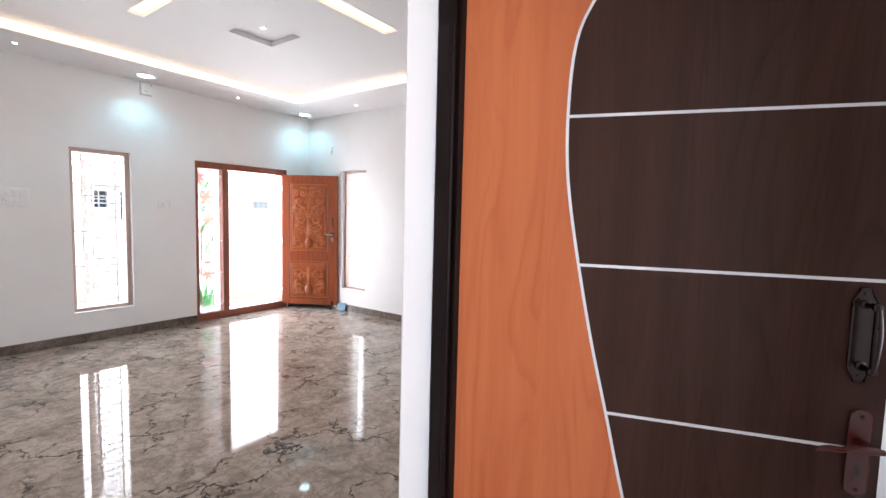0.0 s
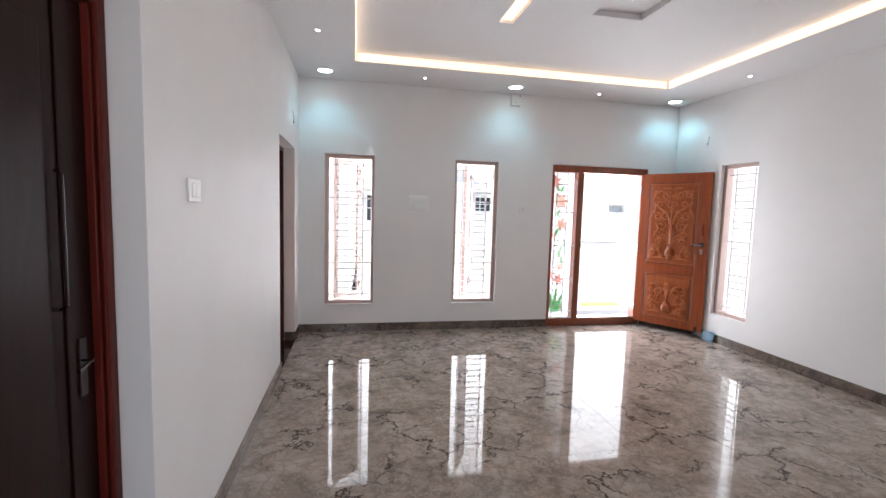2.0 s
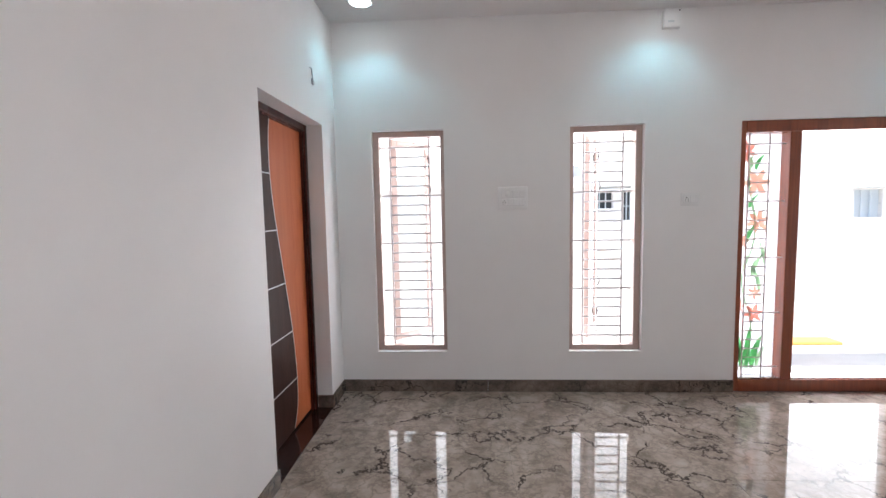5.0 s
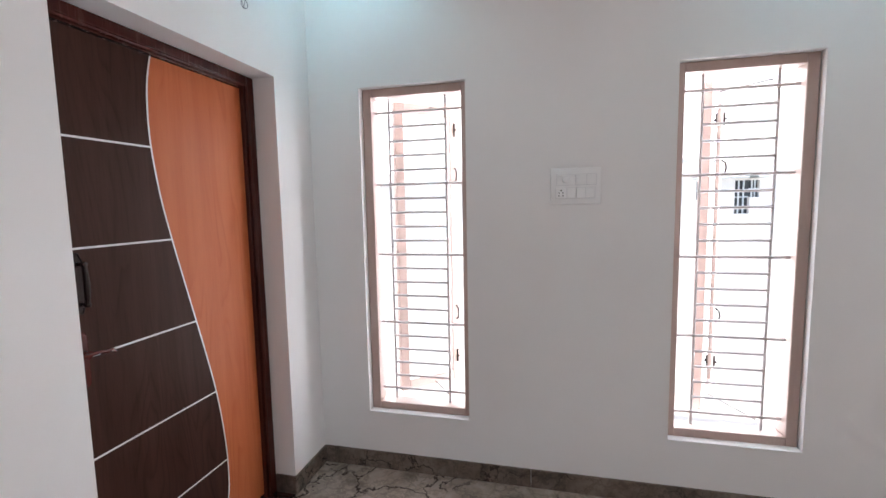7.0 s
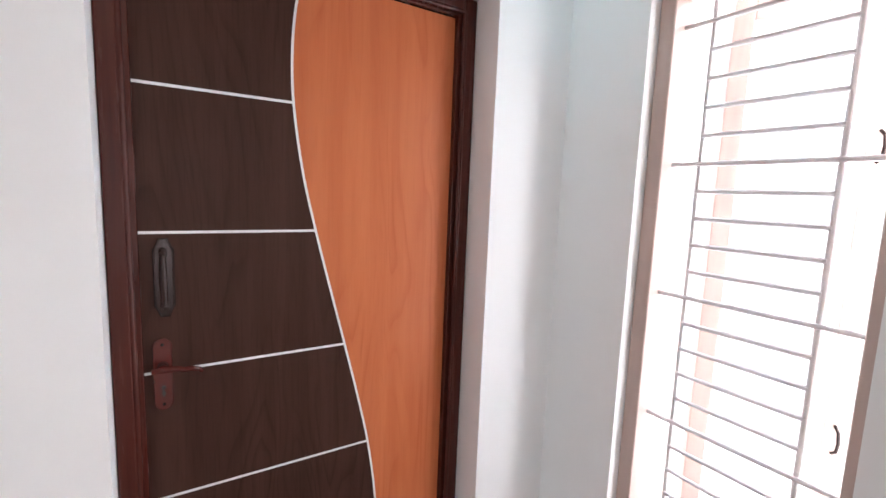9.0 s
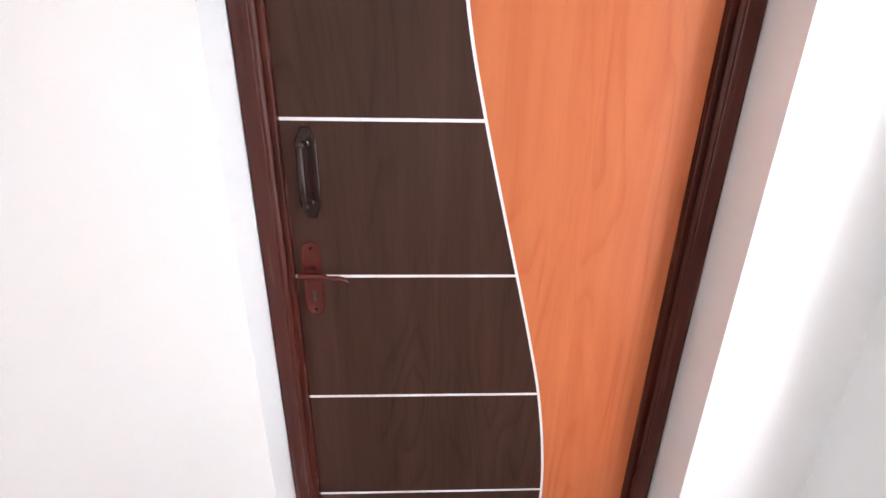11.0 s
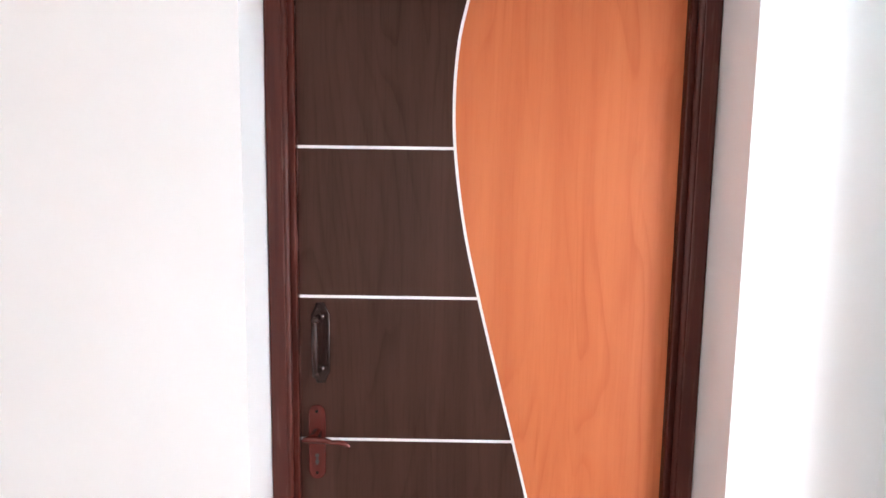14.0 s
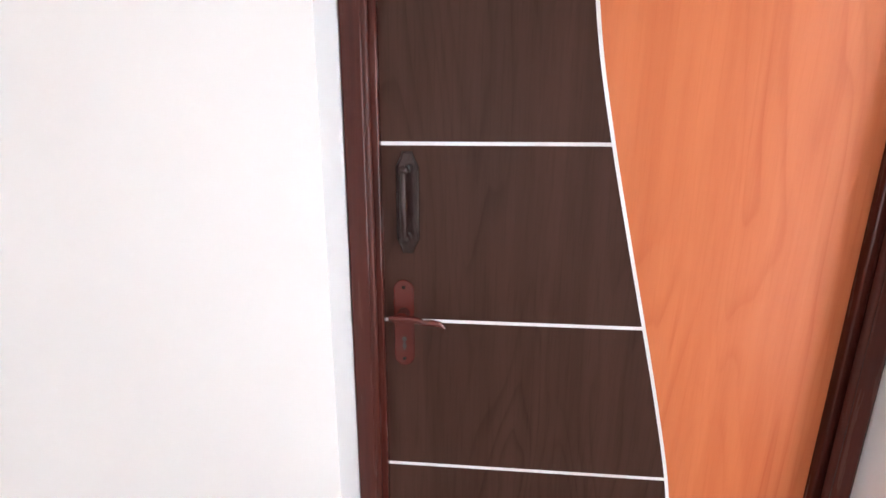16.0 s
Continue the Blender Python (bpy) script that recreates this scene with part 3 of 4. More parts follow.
def door_frame(name, label, across, axis, front, inward, material=MAHOGANY):
    """A varnished frame in an opening. across: the opening's ends along axis; front: where its face stands; inward: which way the depth goes."""
    door = thing(name, label, "door frame", kind="structure")
    wide, deep = 0.057, 0.112
    a, b = across

    def piece(kind, u0, u1, z0, z1, d0, d1, bevel=0.006):
        bm = bmesh.new()
        low, high = sorted((front + d0 * inward, front + d1 * inward))
        box(bm, *((low, high, u0, u1) if axis == "y" else (u0, u1, low, high)), z0, z1, bevel, 2)
        part(kind, bm, material, door)

    face, back = 0.045, 0.016
    for u0, u1, r0, r1 in ((a, a + face, a + face - 0.003, a + wide + 0.0065), (b - face, b, b - wide - 0.0065, b - face + 0.003)):
        piece("jamb", u0 + 0.001, u1 - 0.001, 0.0, HEAD - 0.001, 0.0, deep)
        piece("door_stop_bead", r0, r1, 0.0, HEAD - face, back, deep - 0.002, 0.003)
    piece("head", a + face, b - face, HEAD - face, HEAD - 0.001, 0.001, deep)
    piece("door_stop_bead", a + wide, b - wide, HEAD - wide, HEAD - face + 0.002, back + 0.001, deep - 0.003, 0.003)
    # rounded bead that runs round the inner front edge
    at = front + 0.007 * inward
    corners = [(a + face, 0.006), (a + face, HEAD - face), (b - face, HEAD - face), (b - face, 0.006)]
    for (u0, z0), (u1, z1) in zip(corners, corners[1:]):
        bm = bmesh.new()
        tube(bm, [(at, u, z) if axis == "y" else (u, at, z) for u, z in ((u0, z0), (u1, z1))], 0.0075, 14)
        part("bead", bm, material, door, smooth=True)
    return door


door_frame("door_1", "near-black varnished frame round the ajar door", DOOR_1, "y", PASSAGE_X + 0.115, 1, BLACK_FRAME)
door_frame("door_2", "dark red varnished frame round the closed door", DOOR_2, "y", -0.115, -1)
door_frame("door_3", "dark red varnished frame round the closed door", DOOR_3, "y", -0.095, -1, RED_FRAME)
for name, x0, x1, span in (("threshold_1", PASSAGE_X + 0.001, PASSAGE_X + THICK - 0.001, DOOR_1), ("threshold_2", -THICK + 0.001, -0.001, DOOR_2), ("threshold_3", -THICK + 0.001, -0.001, DOOR_3)):
    bm = bmesh.new()
    box(bm, x0, x1, span[0] + 0.001, span[1] - 0.001, -0.02, 0.004, 0.001)
    part(name, bm, GRANITE, label="polished red and black granite door sill", category="threshold", kind="structure")

flush_door("dark wenge and orange laminate door, closed, silver inlays", pose(-0.150, DOOR_2[1] - 0.0630, 0.022, 0, 0, -90), 1, CURVE_2)


def red_door(m):
    """A plain dark red leaf with upright mouldings; x from the hinges, its face looks to -y."""
    door = thing("wooden_door", "very dark red polished wooden door, closed", "door", m)
    bm = bmesh.new()
    box(bm, 0, LEAF_W, 0.006, LEAF_T, 0, LEAF_H, 0.002)
    part("leaf_core", bm, RED_LEAF, door)
    for x0, x1 in ((0.0, 0.10), (0.16, 0.42), (0.47, 0.70), (0.76, LEAF_W)):
        bm = bmesh.new()
        box(bm, x0, x1, 0, 0.0055, 0.0 if x0 in (0.0, 0.76) else 0.12, LEAF_H if x0 in (0.0, 0.76) else LEAF_H - 0.12, 0.0025, 2)
        part("raised_board", bm, RED_LEAF, door)
    bm = bmesh.new()
    tube(bm, [(0.735, 0.0, 1.20), (0.735, -0.018, 1.21), (0.735, -0.018, 1.57), (0.735, 0.0, 1.58)], 0.0045, 10)
    part("pull_bar", bm, BRONZE, door, "slim dark pull bar", smooth=True)
    bm = bmesh.new()
    box(bm, 0.80, 0.838, -0.006, 0, 0.92, 1.10, 0.003)
    tube(bm, [(0.82, -0.004, 1.03), (0.82, -0.030, 1.03), (0.79, -0.032, 1.03), (0.75, -0.030, 1.02)], 0.0055, 8)
    part("lever", bm, BRONZE, door, "dark lever handle", smooth=True)


red_door(pose(-0.132, DOOR_3[0] + 0.0585, 0.022, 0, 0, 90))
flush_door("dark wenge and orange laminate door, standing slightly ajar", pose(PASSAGE_X + 0.150, DOOR_1[1] - 0.0585, 0.022, 0, 0, -72), -1, CURVE_1, 0.913)
door_stop(pose(-0.150, DOOR_2[1] - 0.0630 - 0.835, 0.022 + 0.155, 0, 0, -90), 1)

# ---- windows ----
def window(name, label, span, m, casement_angle, hinge_left=True, hinge=0.092, out=0.235, face=(0.045, 0.045)):
    """A tall wooden window in a wall's opening. m carries x along the wall, y outwards; the frame stands a little behind the wall's face."""
    win = thing(name, label, "window", m, kind="structure")
    a, b = 0.0, span[1] - span[0]
    z0, z1 = WINDOW_Z
    front, back, wide = 0.045, 0.140, 0.045

    def piece(kind, x0, x1, y0, y1, c0, c1, material, parent=win, bevel=0.003, label=""):
        bm = bmesh.new()
        box(bm, x0, x1, y0, y1, c0, c1, bevel, 1)
        return part(kind, bm, material, parent, label)

    for x0, x1 in ((a + 0.001, a + face[0]), (b - face[1], b - 0.001)):
        piece("window_frame", x0, x1, front, back, z0 + 0.001, z1 - 0.001, WINDOW_PAINT)
    for c0, c1 in ((z0 + 0.001, z0 + wide), (z1 - wide, z1 - 0.001)):
        piece("window_frame", a + face[0], b - face[1], front + 0.001, back - 0.001, c0, c1, WINDOW_PAINT)
    piece("window_sill", a + 0.001, b - 0.001, -0.004, front - 0.001, z0 - 0.004, z0 + 0.006, WALL, bevel=0.002)
    # grille: two uprights, five long bars, rungs between the uprights
    y = 0.108
    left, right = a + 0.130, b - 0.130
    for x in (left, right):
        bm = bmesh.new()
        tube(bm, [(x, y, z0 + wide - 0.005), (x, y, z1 - wide + 0.005)], 0.0075, 8)
        part("grille_upright", bm, BAR, win, smooth=True)
    for k in range(5):
        z = 0.446 + 0.396 * k
        bm = bmesh.new()
        tube(bm, [(a + face[0] - 0.005, y - 0.005, z), (b - face[1] + 0.005, y - 0.005, z)], 0.0075, 8)
        part("grille_bar", bm, BAR, win, smooth=True)
        for r in range(1, 5):
            if k < 4:
                bm = bmesh.new()
                tube(bm, [(left, y - 0.005, z + 0.0792 * r), (right, y - 0.005, z + 0.0792 * r)], 0.0072, 6)
                part("grille_rung", bm, BAR, win, smooth=True)
    # casement, opened outwards on its left stile
    turn = Matrix.Translation((a + hinge, out, 0)) @ Matrix.Rotation(radians(casement_angle), 4, "Z")
    if not hinge_left:
        turn = Matrix.Translation((b - 0.092, 0.235, 0)) @ Matrix.Rotation(radians(180 - casement_angle), 4, "Z")
    case = new("casement")
    case.parent = win
    case.matrix_local = turn
    tagged(case, "pinkish brown casement opened outwards")
    w, c0, c1 = b - a - 0.155, z0 + 0.03, z1 - 0.03
    for x0, x1 in ((0, 0.055), (w - 0.055, w)):
        piece("stile", x0, x1, 0, 0.042, c0, c1, WINDOW_PAINT, case)
    for d0, d1 in ((c0, c0 + 0.06), (c1 - 0.06, c1)):
        piece("rail", 0.055, w - 0.055, 0.001, 0.029, d0, d1, WINDOW_PAINT, case)
    pane = piece("pane", 0.055, w - 0.055, 0.012, 0.016, c0 + 0.06, c1 - 0.06, GLASS, case, 0)
    pane.visible_shadow = False
    for z in (c0 + 0.45, c1 - 0.42):
        bm = bmesh.new()
        tube(bm, [(w - 0.028, -0.002, z - 0.045), (w - 0.028, -0.022, z - 0.03), (w - 0.028, -0.028, z), (w - 0.028, -0.022, z + 0.03), (w - 0.028, -0.002, z + 0.045)], 0.005, 8, up=(1, 0, 0))
        part("casement_handle", bm, BRONZE, case, "dark bow handle", smooth=True)
    for z in (c0 + 0.16, c1 - 0.14):
        bm = bmesh.new()
        tube(bm, [(w - 0.028, -0.008, z - 0.04), (w - 0.028, -0.008, z + 0.04)], 0.006, 8, up=(1, 0, 0))
        disc(bm, (w - 0.028, -0.008, z), 0.006, -0.016, "y", 8)
        part("bolt", bm, BRONZE, case, "dark tower bolt", smooth=True)
    for z, lean in ((c0 + 0.015, 0.04), (c1 - 0.015, -0.04)):
        end = turn @ Vector((w * 0.55, 0.0, z))
        bm = bmesh.new()
        tube(bm, [(b - wide - 0.10, back - 0.012, z + lean), (end.x, end.y, z)], 0.004, 6)
        part("casement_stay", bm, BRONZE, win, "thin dark casement stay")
    return win


window("window_1", "tall pinkish brown window with grille, casement open", WINDOW_1, pose(WINDOW_1[0], 0, 0), 43, hinge=0.12, out=0.232, face=(0.050, 0.031))
window("window_2", "tall pinkish brown window with grille, casement wide open", WINDOW_2, pose(WINDOW_2[0], 0, 0), 65, hinge=0.235, out=0.31, face=(0.038, 0.050))
window("window_3", "tall pinkish brown window with grille near the main door", WINDOW_R, pose(ROOM_X, WINDOW_R[1], 0, 0, 0, -90), 70, False)


# ---- main door ----
def main_door():
    door = thing("main_door_frame", "varnished teak main door frame with a barred sidelight", "door frame", kind="structure")

    def piece(kind, x0, x1, y0, y1, z0, z1, material=TEAK_DARK, bevel=0.006, parent=door, label=""):
        bm = bmesh.new()
        box(bm, x0, x1, y0, y1, z0, z1, bevel, 2)
        return part(kind, bm, material, parent, label)

    a, b = MAIN
    front, back = 0.012, 0.15
    low, high = 0.100, 2.060
    piece("jamb", a + 0.001, a + 0.045, front, back, 0.0, HEAD - 0.001)
    piece("mullion", 3.550, 3.635, front - 0.004, back, low, high)
    piece("jamb", b - 0.085, b - 0.001, front, back, 0.0, HEAD - 0.001)
    piece("head", a + 0.045, b - 0.085, front - 0.002, back, high, HEAD - 0.001)
    piece("sill", a + 0.045, b - 0.085, front - 0.002, back, 0.0, low)
    piece("sill_cap", a + 0.046, b - 0.086, 0.03, back - 0.01, low, low + 0.008, STEEL, 0.002, label="thin bright metal sill cap")
    y = 0.06
    x0, x1, z0, z1 = a + 0.045, 3.550, low, high
    left, right = 3.276, 3.430
    for x in (left, right):
        bm = bmesh.new()
        tube(bm, [(x, y, z0), (x, y, z1)], 0.0058, 8)
        part("grille_upright", bm, BAR, door, smooth=True)
    step = 0.4455
    for k in range(5):
        z = 0.193 + step * k
        bm = bmesh.new()
        tube(bm, [(x0 - 0.003, y - 0.005, z), (x1 + 0.003, y - 0.005, z)], 0.0058, 8)
        part("grille_bar", bm, BAR, door, smooth=True)
        for r in range(1, 6):
            if k < 4:
                bm = bmesh.new()
                tube(bm, [(left, y - 0.004, z + step / 6 * r), (right, y - 0.004, z + step / 6 * r)], 0.0054, 6)
                part("grille_rung", bm, BAR, door, smooth=True)
    pane = piece("sidelight_pane", x0 - 0.003, x1 + 0.003, 0.106, 0.112, z0 - 0.003, z1 + 0.003, MILK_GLASS, 0, label="milky glass pane painted with lilies")
    pane.visible_shadow = False

    def flower(cx, cz, size, turn, material):
        for k in range(6):
            angle = turn + k * math.tau / 6
            away, side = Vector((math.cos(angle), math.sin(angle))), Vector((-math.sin(angle), math.cos(angle)))
            shape = [away * size * u + side * size * w for u, w in ((0.08, -0.07), (0.4, -0.21), (0.72, -0.17), (1.0, 0.03), (0.72, 0.17), (0.4, 0.19), (0.08, 0.07))]
            bm = bmesh.new()
            plate(bm, [(min(max(cx + p.x, x0 + 0.002), x1 - 0.002), cz + p.y) for p in shape], 0.102 - 0.0006 * (k % 3), 0.1045)
            part("painted_petal", bm, material, pane)

    def blade(cx, cz, length, lean, width, material):
        bm = bmesh.new()
        outline = []
        for sign in (-1, 1):
            for k in (range(9) if sign < 0 else range(8, -1, -1)):
                u = k / 8
                outline.append((min(max(cx + lean * u * u + sign * width * math.sin(math.pi * min(1, 0.12 + u * 0.9)), x0 + 0.002), x1 - 0.002), cz + length * u))
        plate(bm, outline, 0.1045, 0.1055)
        part("painted_leaf", bm, material, pane)

    for cx, cz, lean in ((3.31, 0.16, 0.06), (3.36, 0.6, -0.08), (3.30, 1.0, 0.07), (3.37, 1.42, -0.06)):
        bm = bmesh.new()
        tube(bm, [(cx + lean * math.sin(k / 8 * 2.6), 0.1035, cz + 0.5 * k / 8) for k in range(9)], 0.006, 6, 0.3)
        part("painted_stem", bm, STEM_LIGHT, pane)
    for cx, cz, length, lean, width, material in ((3.30, 0.17, 0.34, -0.07, 0.028, STEM), (3.34, 0.16, 0.36, 0.02, 0.026, STEM), (3.38, 0.16, 0.30, 0.09, 0.028, STEM), (3.42, 0.17, 0.2, 0.08, 0.02, STEM_LIGHT), (3.27, 0.2, 0.25, -0.03, 0.02, STEM_LIGHT),
                                                  (3.36, 0.93, 0.2, 0.1, 0.022, STEM_LIGHT), (3.31, 1.2, 0.18, 0.1, 0.02, STEM), (3.42, 0.8, 0.22, -0.07, 0.018, STEM_LIGHT), (3.32, 1.48, 0.12, 0.08, 0.016, STEM), (3.36, 1.78, 0.14, 0.08, 0.018, STEM), (3.33, 1.8, 0.12, -0.06, 0.018, STEM_LIGHT), (3.45, 1.02, 0.2, -0.05, 0.015, STEM_LIGHT)):
        blade(cx, cz, length, lean, width, material)
    for cx, cz, size, turn, material in ((3.38, 0.62, 0.085, 0.2, PETAL), (3.385, 0.79, 0.06, 0.5, PETAL_LIGHT), (3.26, 0.68, 0.055, 0.1, PETAL), (3.39, 1.37, 0.10, 0.3, PETAL_LIGHT), (3.27, 1.22, 0.06, 0.9, PETAL_LIGHT), (3.37, 1.68, 0.12, 0.05, PETAL_LIGHT), (3.28, 1.93, 0.09, 0.6, PETAL)):
        flower(cx, cz, size, turn, material)
    return door


main_door()


# ---- carved main door leaf ----
def spiral(cx, cz, start, turns, size, steps=26, flip=1):
    """Points of a scroll that winds in to (cx, cz)."""
    return [(cx + flip * size * (1 - 0.82 * k / steps) * math.cos(start + turns * math.tau * k / steps), cz + size * (1 - 0.82 * k / steps) * math.sin(start + turns * math.tau * k / steps)) for k in range(steps + 1)]


def carved_leaf(m):
    """The panelled teak leaf: stiles, rails, raised panels with carved vases and scrolls. x from the hinges, the carved face looks to -y."""
    leaf = thing("main_door", "carved and panelled teak main door standing open", "door", m)
    W, H, T = 0.865, 2.005, 0.036

    def piece(kind, x0, x1, y0, y1, z0, z1, material=TEAK, bevel=0.004, label=""):
        bm = bmesh.new()
        box(bm, x0, x1, y0, y1, z0, z1, bevel, 2)
        return part(kind, bm, material, leaf, label)

    lx, rx = 0.105, W - 0.135
    levels = (0.085, 0.700, 0.815, 1.890)
    piece("stile", 0, lx, 0, T, 0, H), piece("stile", rx, W, 0, T, 0, H)
    piece("rail", lx, rx, 0.001, T - 0.001, 0, levels[0]), piece("rail", lx, rx, 0.001, T - 0.001, levels[1], levels[2]), piece("rail", lx, rx, 0.001, T - 0.001, levels[3], H)
    for z0, z1, tall in ((levels[0], levels[1], False), (levels[2], levels[3], True)):
        panel = piece("panel", lx, rx, 0.014, T - 0.004, z0, z1, TEAK_PANEL, 0.0)
        bm = bmesh.new()
        box(bm, lx + 0.045, rx - 0.045, 0.006, 0.02, z0 + 0.045, z1 - 0.045, 0.005, 2)
        part("raised_field", bm, TEAK_FIELD, panel)
        for k, inset in enumerate((0.008, 0.036)):
            bm = bmesh.new()
            ring = [(lx + inset, 0.010, z0 + inset), (rx - inset, 0.010, z0 + inset), (rx - inset, 0.010, z1 - inset), (lx + inset, 0.010, z1 - inset)]
            for p, q in zip(ring, ring[1:] + ring[:1]):
                tube(bm, [p, q], 0.008 - 0.002 * k, 8)
            # darker teak on the outer moulding puts crevice shade into its colour
            part("moulding", bm, TEAK_DARK if k == 0 else TEAK, panel, smooth=True)
        cx = (lx + rx) / 2
        foot = z0 + 0.075
        y = 0.003
        # vase: half round, with two handles
        bm = bmesh.new()
        profile = ((0.0, 0.040), (0.012, 0.046), (0.024, 0.032), (0.05, 0.054), (0.085, 0.066), (0.115, 0.056), (0.135, 0.034), (0.15, 0.032), (0.16, 0.044), (0.168, 0.046))
        rows = [[bm.verts.new((cx + r * math.cos(a), y + 0.004 - 0.5 * r * math.sin(a), foot + h)) for a in [math.pi * k / 10 for k in range(11)]] for h, r in profile]
        for one, two in zip(rows, rows[1:]):
            for k in range(10):
                bm.faces.new((one[k], one[k + 1], two[k + 1], two[k]))
        bm.faces.new(rows[-1])
        for h in (0.045, 0.06, 0.075, 0.09, 0.105):
            r = 0.061
            tube(bm, [(cx + r * math.cos(a), y + 0.003 - 0.5 * r * math.sin(a), foot + h) for a in [math.pi * k / 10 for k in range(11)]], 0.004, 5)
        for s in (-1, 1):
            tube(bm, [(cx + s * (0.054 + 0.034 * math.sin(math.pi * k / 10)), y, foot + 0.05 + 0.085 * k / 10) for k in range(11)], 0.006, 6)
        part("carved_vase", bm, TEAK_FIELD, panel, "carved flower vase", smooth=True)
        # scrolls and leaves, the same on both sides of the vase
        bm = bmesh.new()
        half, low_z, tall_z = (rx - lx) / 2 - 0.062, z0 + 0.065, (z1 - z0) - 0.13
        top = foot + 0.168

        def stroke(points, thick, s):
            n = len(points)
            tube(bm, [(cx + s * px, y - 0.005, pz) for px, pz in points], [thick * (0.4 + 0.6 * math.sin(math.pi * (0.1 + 0.82 * k / (n - 1)))) for k in range(n)], 7, 1.35)

        def arc(x1, z1, x2, z2, bow, n=14):
            mx, mz = (x1 + x2) / 2 - (z2 - z1) * bow, (z1 + z2) / 2 + (x2 - x1) * bow
            return [((1 - t) ** 2 * x1 + 2 * t * (1 - t) * mx + t * t * x2, (1 - t) ** 2 * z1 + 2 * t * (1 - t) * mz + t * t * z2) for t in [k / (n - 1) for k in range(n)]]

        def curl(u, v, start, turns, size, thick=0.0098, s=1):
            line = spiral(half * u, low_z + tall_z * v, start, turns, size)
            stroke(line, thick, s)
            for k in (1, 5, 9, 13):
                px, pz = line[k]
                away = math.atan2(pz - (low_z + tall_z * v), px - half * u) + 0.7
                reach = 0.014 + 0.10 * size
                lobe = [(cx + s * (px + reach * q * math.cos(away + 0.35 * q)), y - 0.004, pz + reach * q * math.sin(away + 0.35 * q)) for q in (0, 0.4, 0.8, 1.2)]
                tube(bm, lobe, [0.004, 0.0075, 0.0055, 0.0015], 6, 1.1)

        def branch(u1, v1, u2, v2, bow, thick=0.0092, s=1):
            stroke(arc(half * u1, low_z + tall_z * v1, half * u2, low_z + tall_z * v2, bow), thick, s)

        def rose(u, v, size, s):
            for turn in range(2):
                for k in range(6):
                    a = k * math.tau / 6 + turn * 0.5
                    r = size * (0.75 - 0.38 * turn)
                    bmesh.ops.create_icosphere(bm, subdivisions=1, radius=size * (0.36 - 0.08 * turn), matrix=Matrix.Translation((cx + s * half * u + r * math.cos(a), y - 0.002 - 0.004 * turn, low_z + tall_z * v + r * math.sin(a))) @ Matrix.Diagonal((1, 0.6, 1, 1)))
            bmesh.ops.create_icosphere(bm, subdivisions=1, radius=size * 0.26, matrix=Matrix.Translation((cx + s * half * u, y - 0.010, low_z + tall_z * v)))

        if tall:
            curls = ((0.72, 0.17, 2.2, 1.4, 0.055), (0.55, 0.255, 5.0, 1.3, 0.050), (0.88, 0.09, 0.5, 1.2, 0.036), (0.50, 0.47, 1.0, 1.5, 0.072), (0.30, 0.615, 3.6, 1.4, 0.060), (0.72, 0.60, 0.2, 1.4, 0.062), (0.62, 0.36, 3.0, 1.2, 0.048), (0.34, 0.90, 2.4, 1.4, 0.056), (0.80, 0.90, 0.6, 1.4, 0.052), (0.58, 0.765, 4.4, 1.3, 0.050), (0.14, 0.77, 1.4, 1.2, 0.036))
            branches = ((0.04, 0.23, 0.20, 0.39, 0.22), (0.06, 0.23, 0.42, 0.36, 0.30), (0.03, 0.23, 0.10, 0.43, 0.10), (0.08, 0.22, 0.55, 0.30, 0.35), (0.3, 0.02, 0.98, 0.01, 0.10), (0.5, 0.08, 0.95, 0.20, 0.30), (0.30, 0.40, 0.78, 0.52, -0.35), (0.10, 0.50, 0.60, 0.70, 0.35), (0.05, 0.66, 0.90, 0.80, -0.25), (0.10, 0.83, 0.62, 0.95, 0.25), (0.55, 0.96, 0.95, 0.83, 0.22), (0.62, 0.42, 0.86, 0.30, 0.25), (0.05, 0.98, 0.5, 0.99, 0.12), (0.9, 0.66, 0.95, 0.80, 0.3))
            roses = ((0.45, 0.055, 0.030), (0.86, 0.155, 0.022), (0.93, 0.665, 0.022))
            middle = ((0.53, 0.036), (0.70, 0.030), (0.88, 0.026))
        else:
            curls = ((0.70, 0.42, 2.2, 1.4, 0.058), (0.42, 0.62, 4.6, 1.4, 0.056), (0.66, 0.16, 0.5, 1.3, 0.045), (0.90, 0.30, 1.0, 1.2, 0.034), (0.78, 0.66, 3.4, 1.2, 0.040))
            branches = ((0.05, 0.52, 0.30, 0.74, 0.30), (0.04, 0.52, 0.16, 0.80, 0.18), (0.25, 0.05, 0.95, 0.03, 0.12), (0.35, 0.30, 0.88, 0.48, -0.30), (0.20, 0.55, 0.72, 0.82, 0.40), (0.6, 0.82, 0.92, 0.74, 0.25), (0.5, 0.12, 0.96, 0.22, 0.25))
            roses = ((0.45, 0.11, 0.028), (0.88, 0.40, 0.020))
            middle = ((0.83, 0.036),)
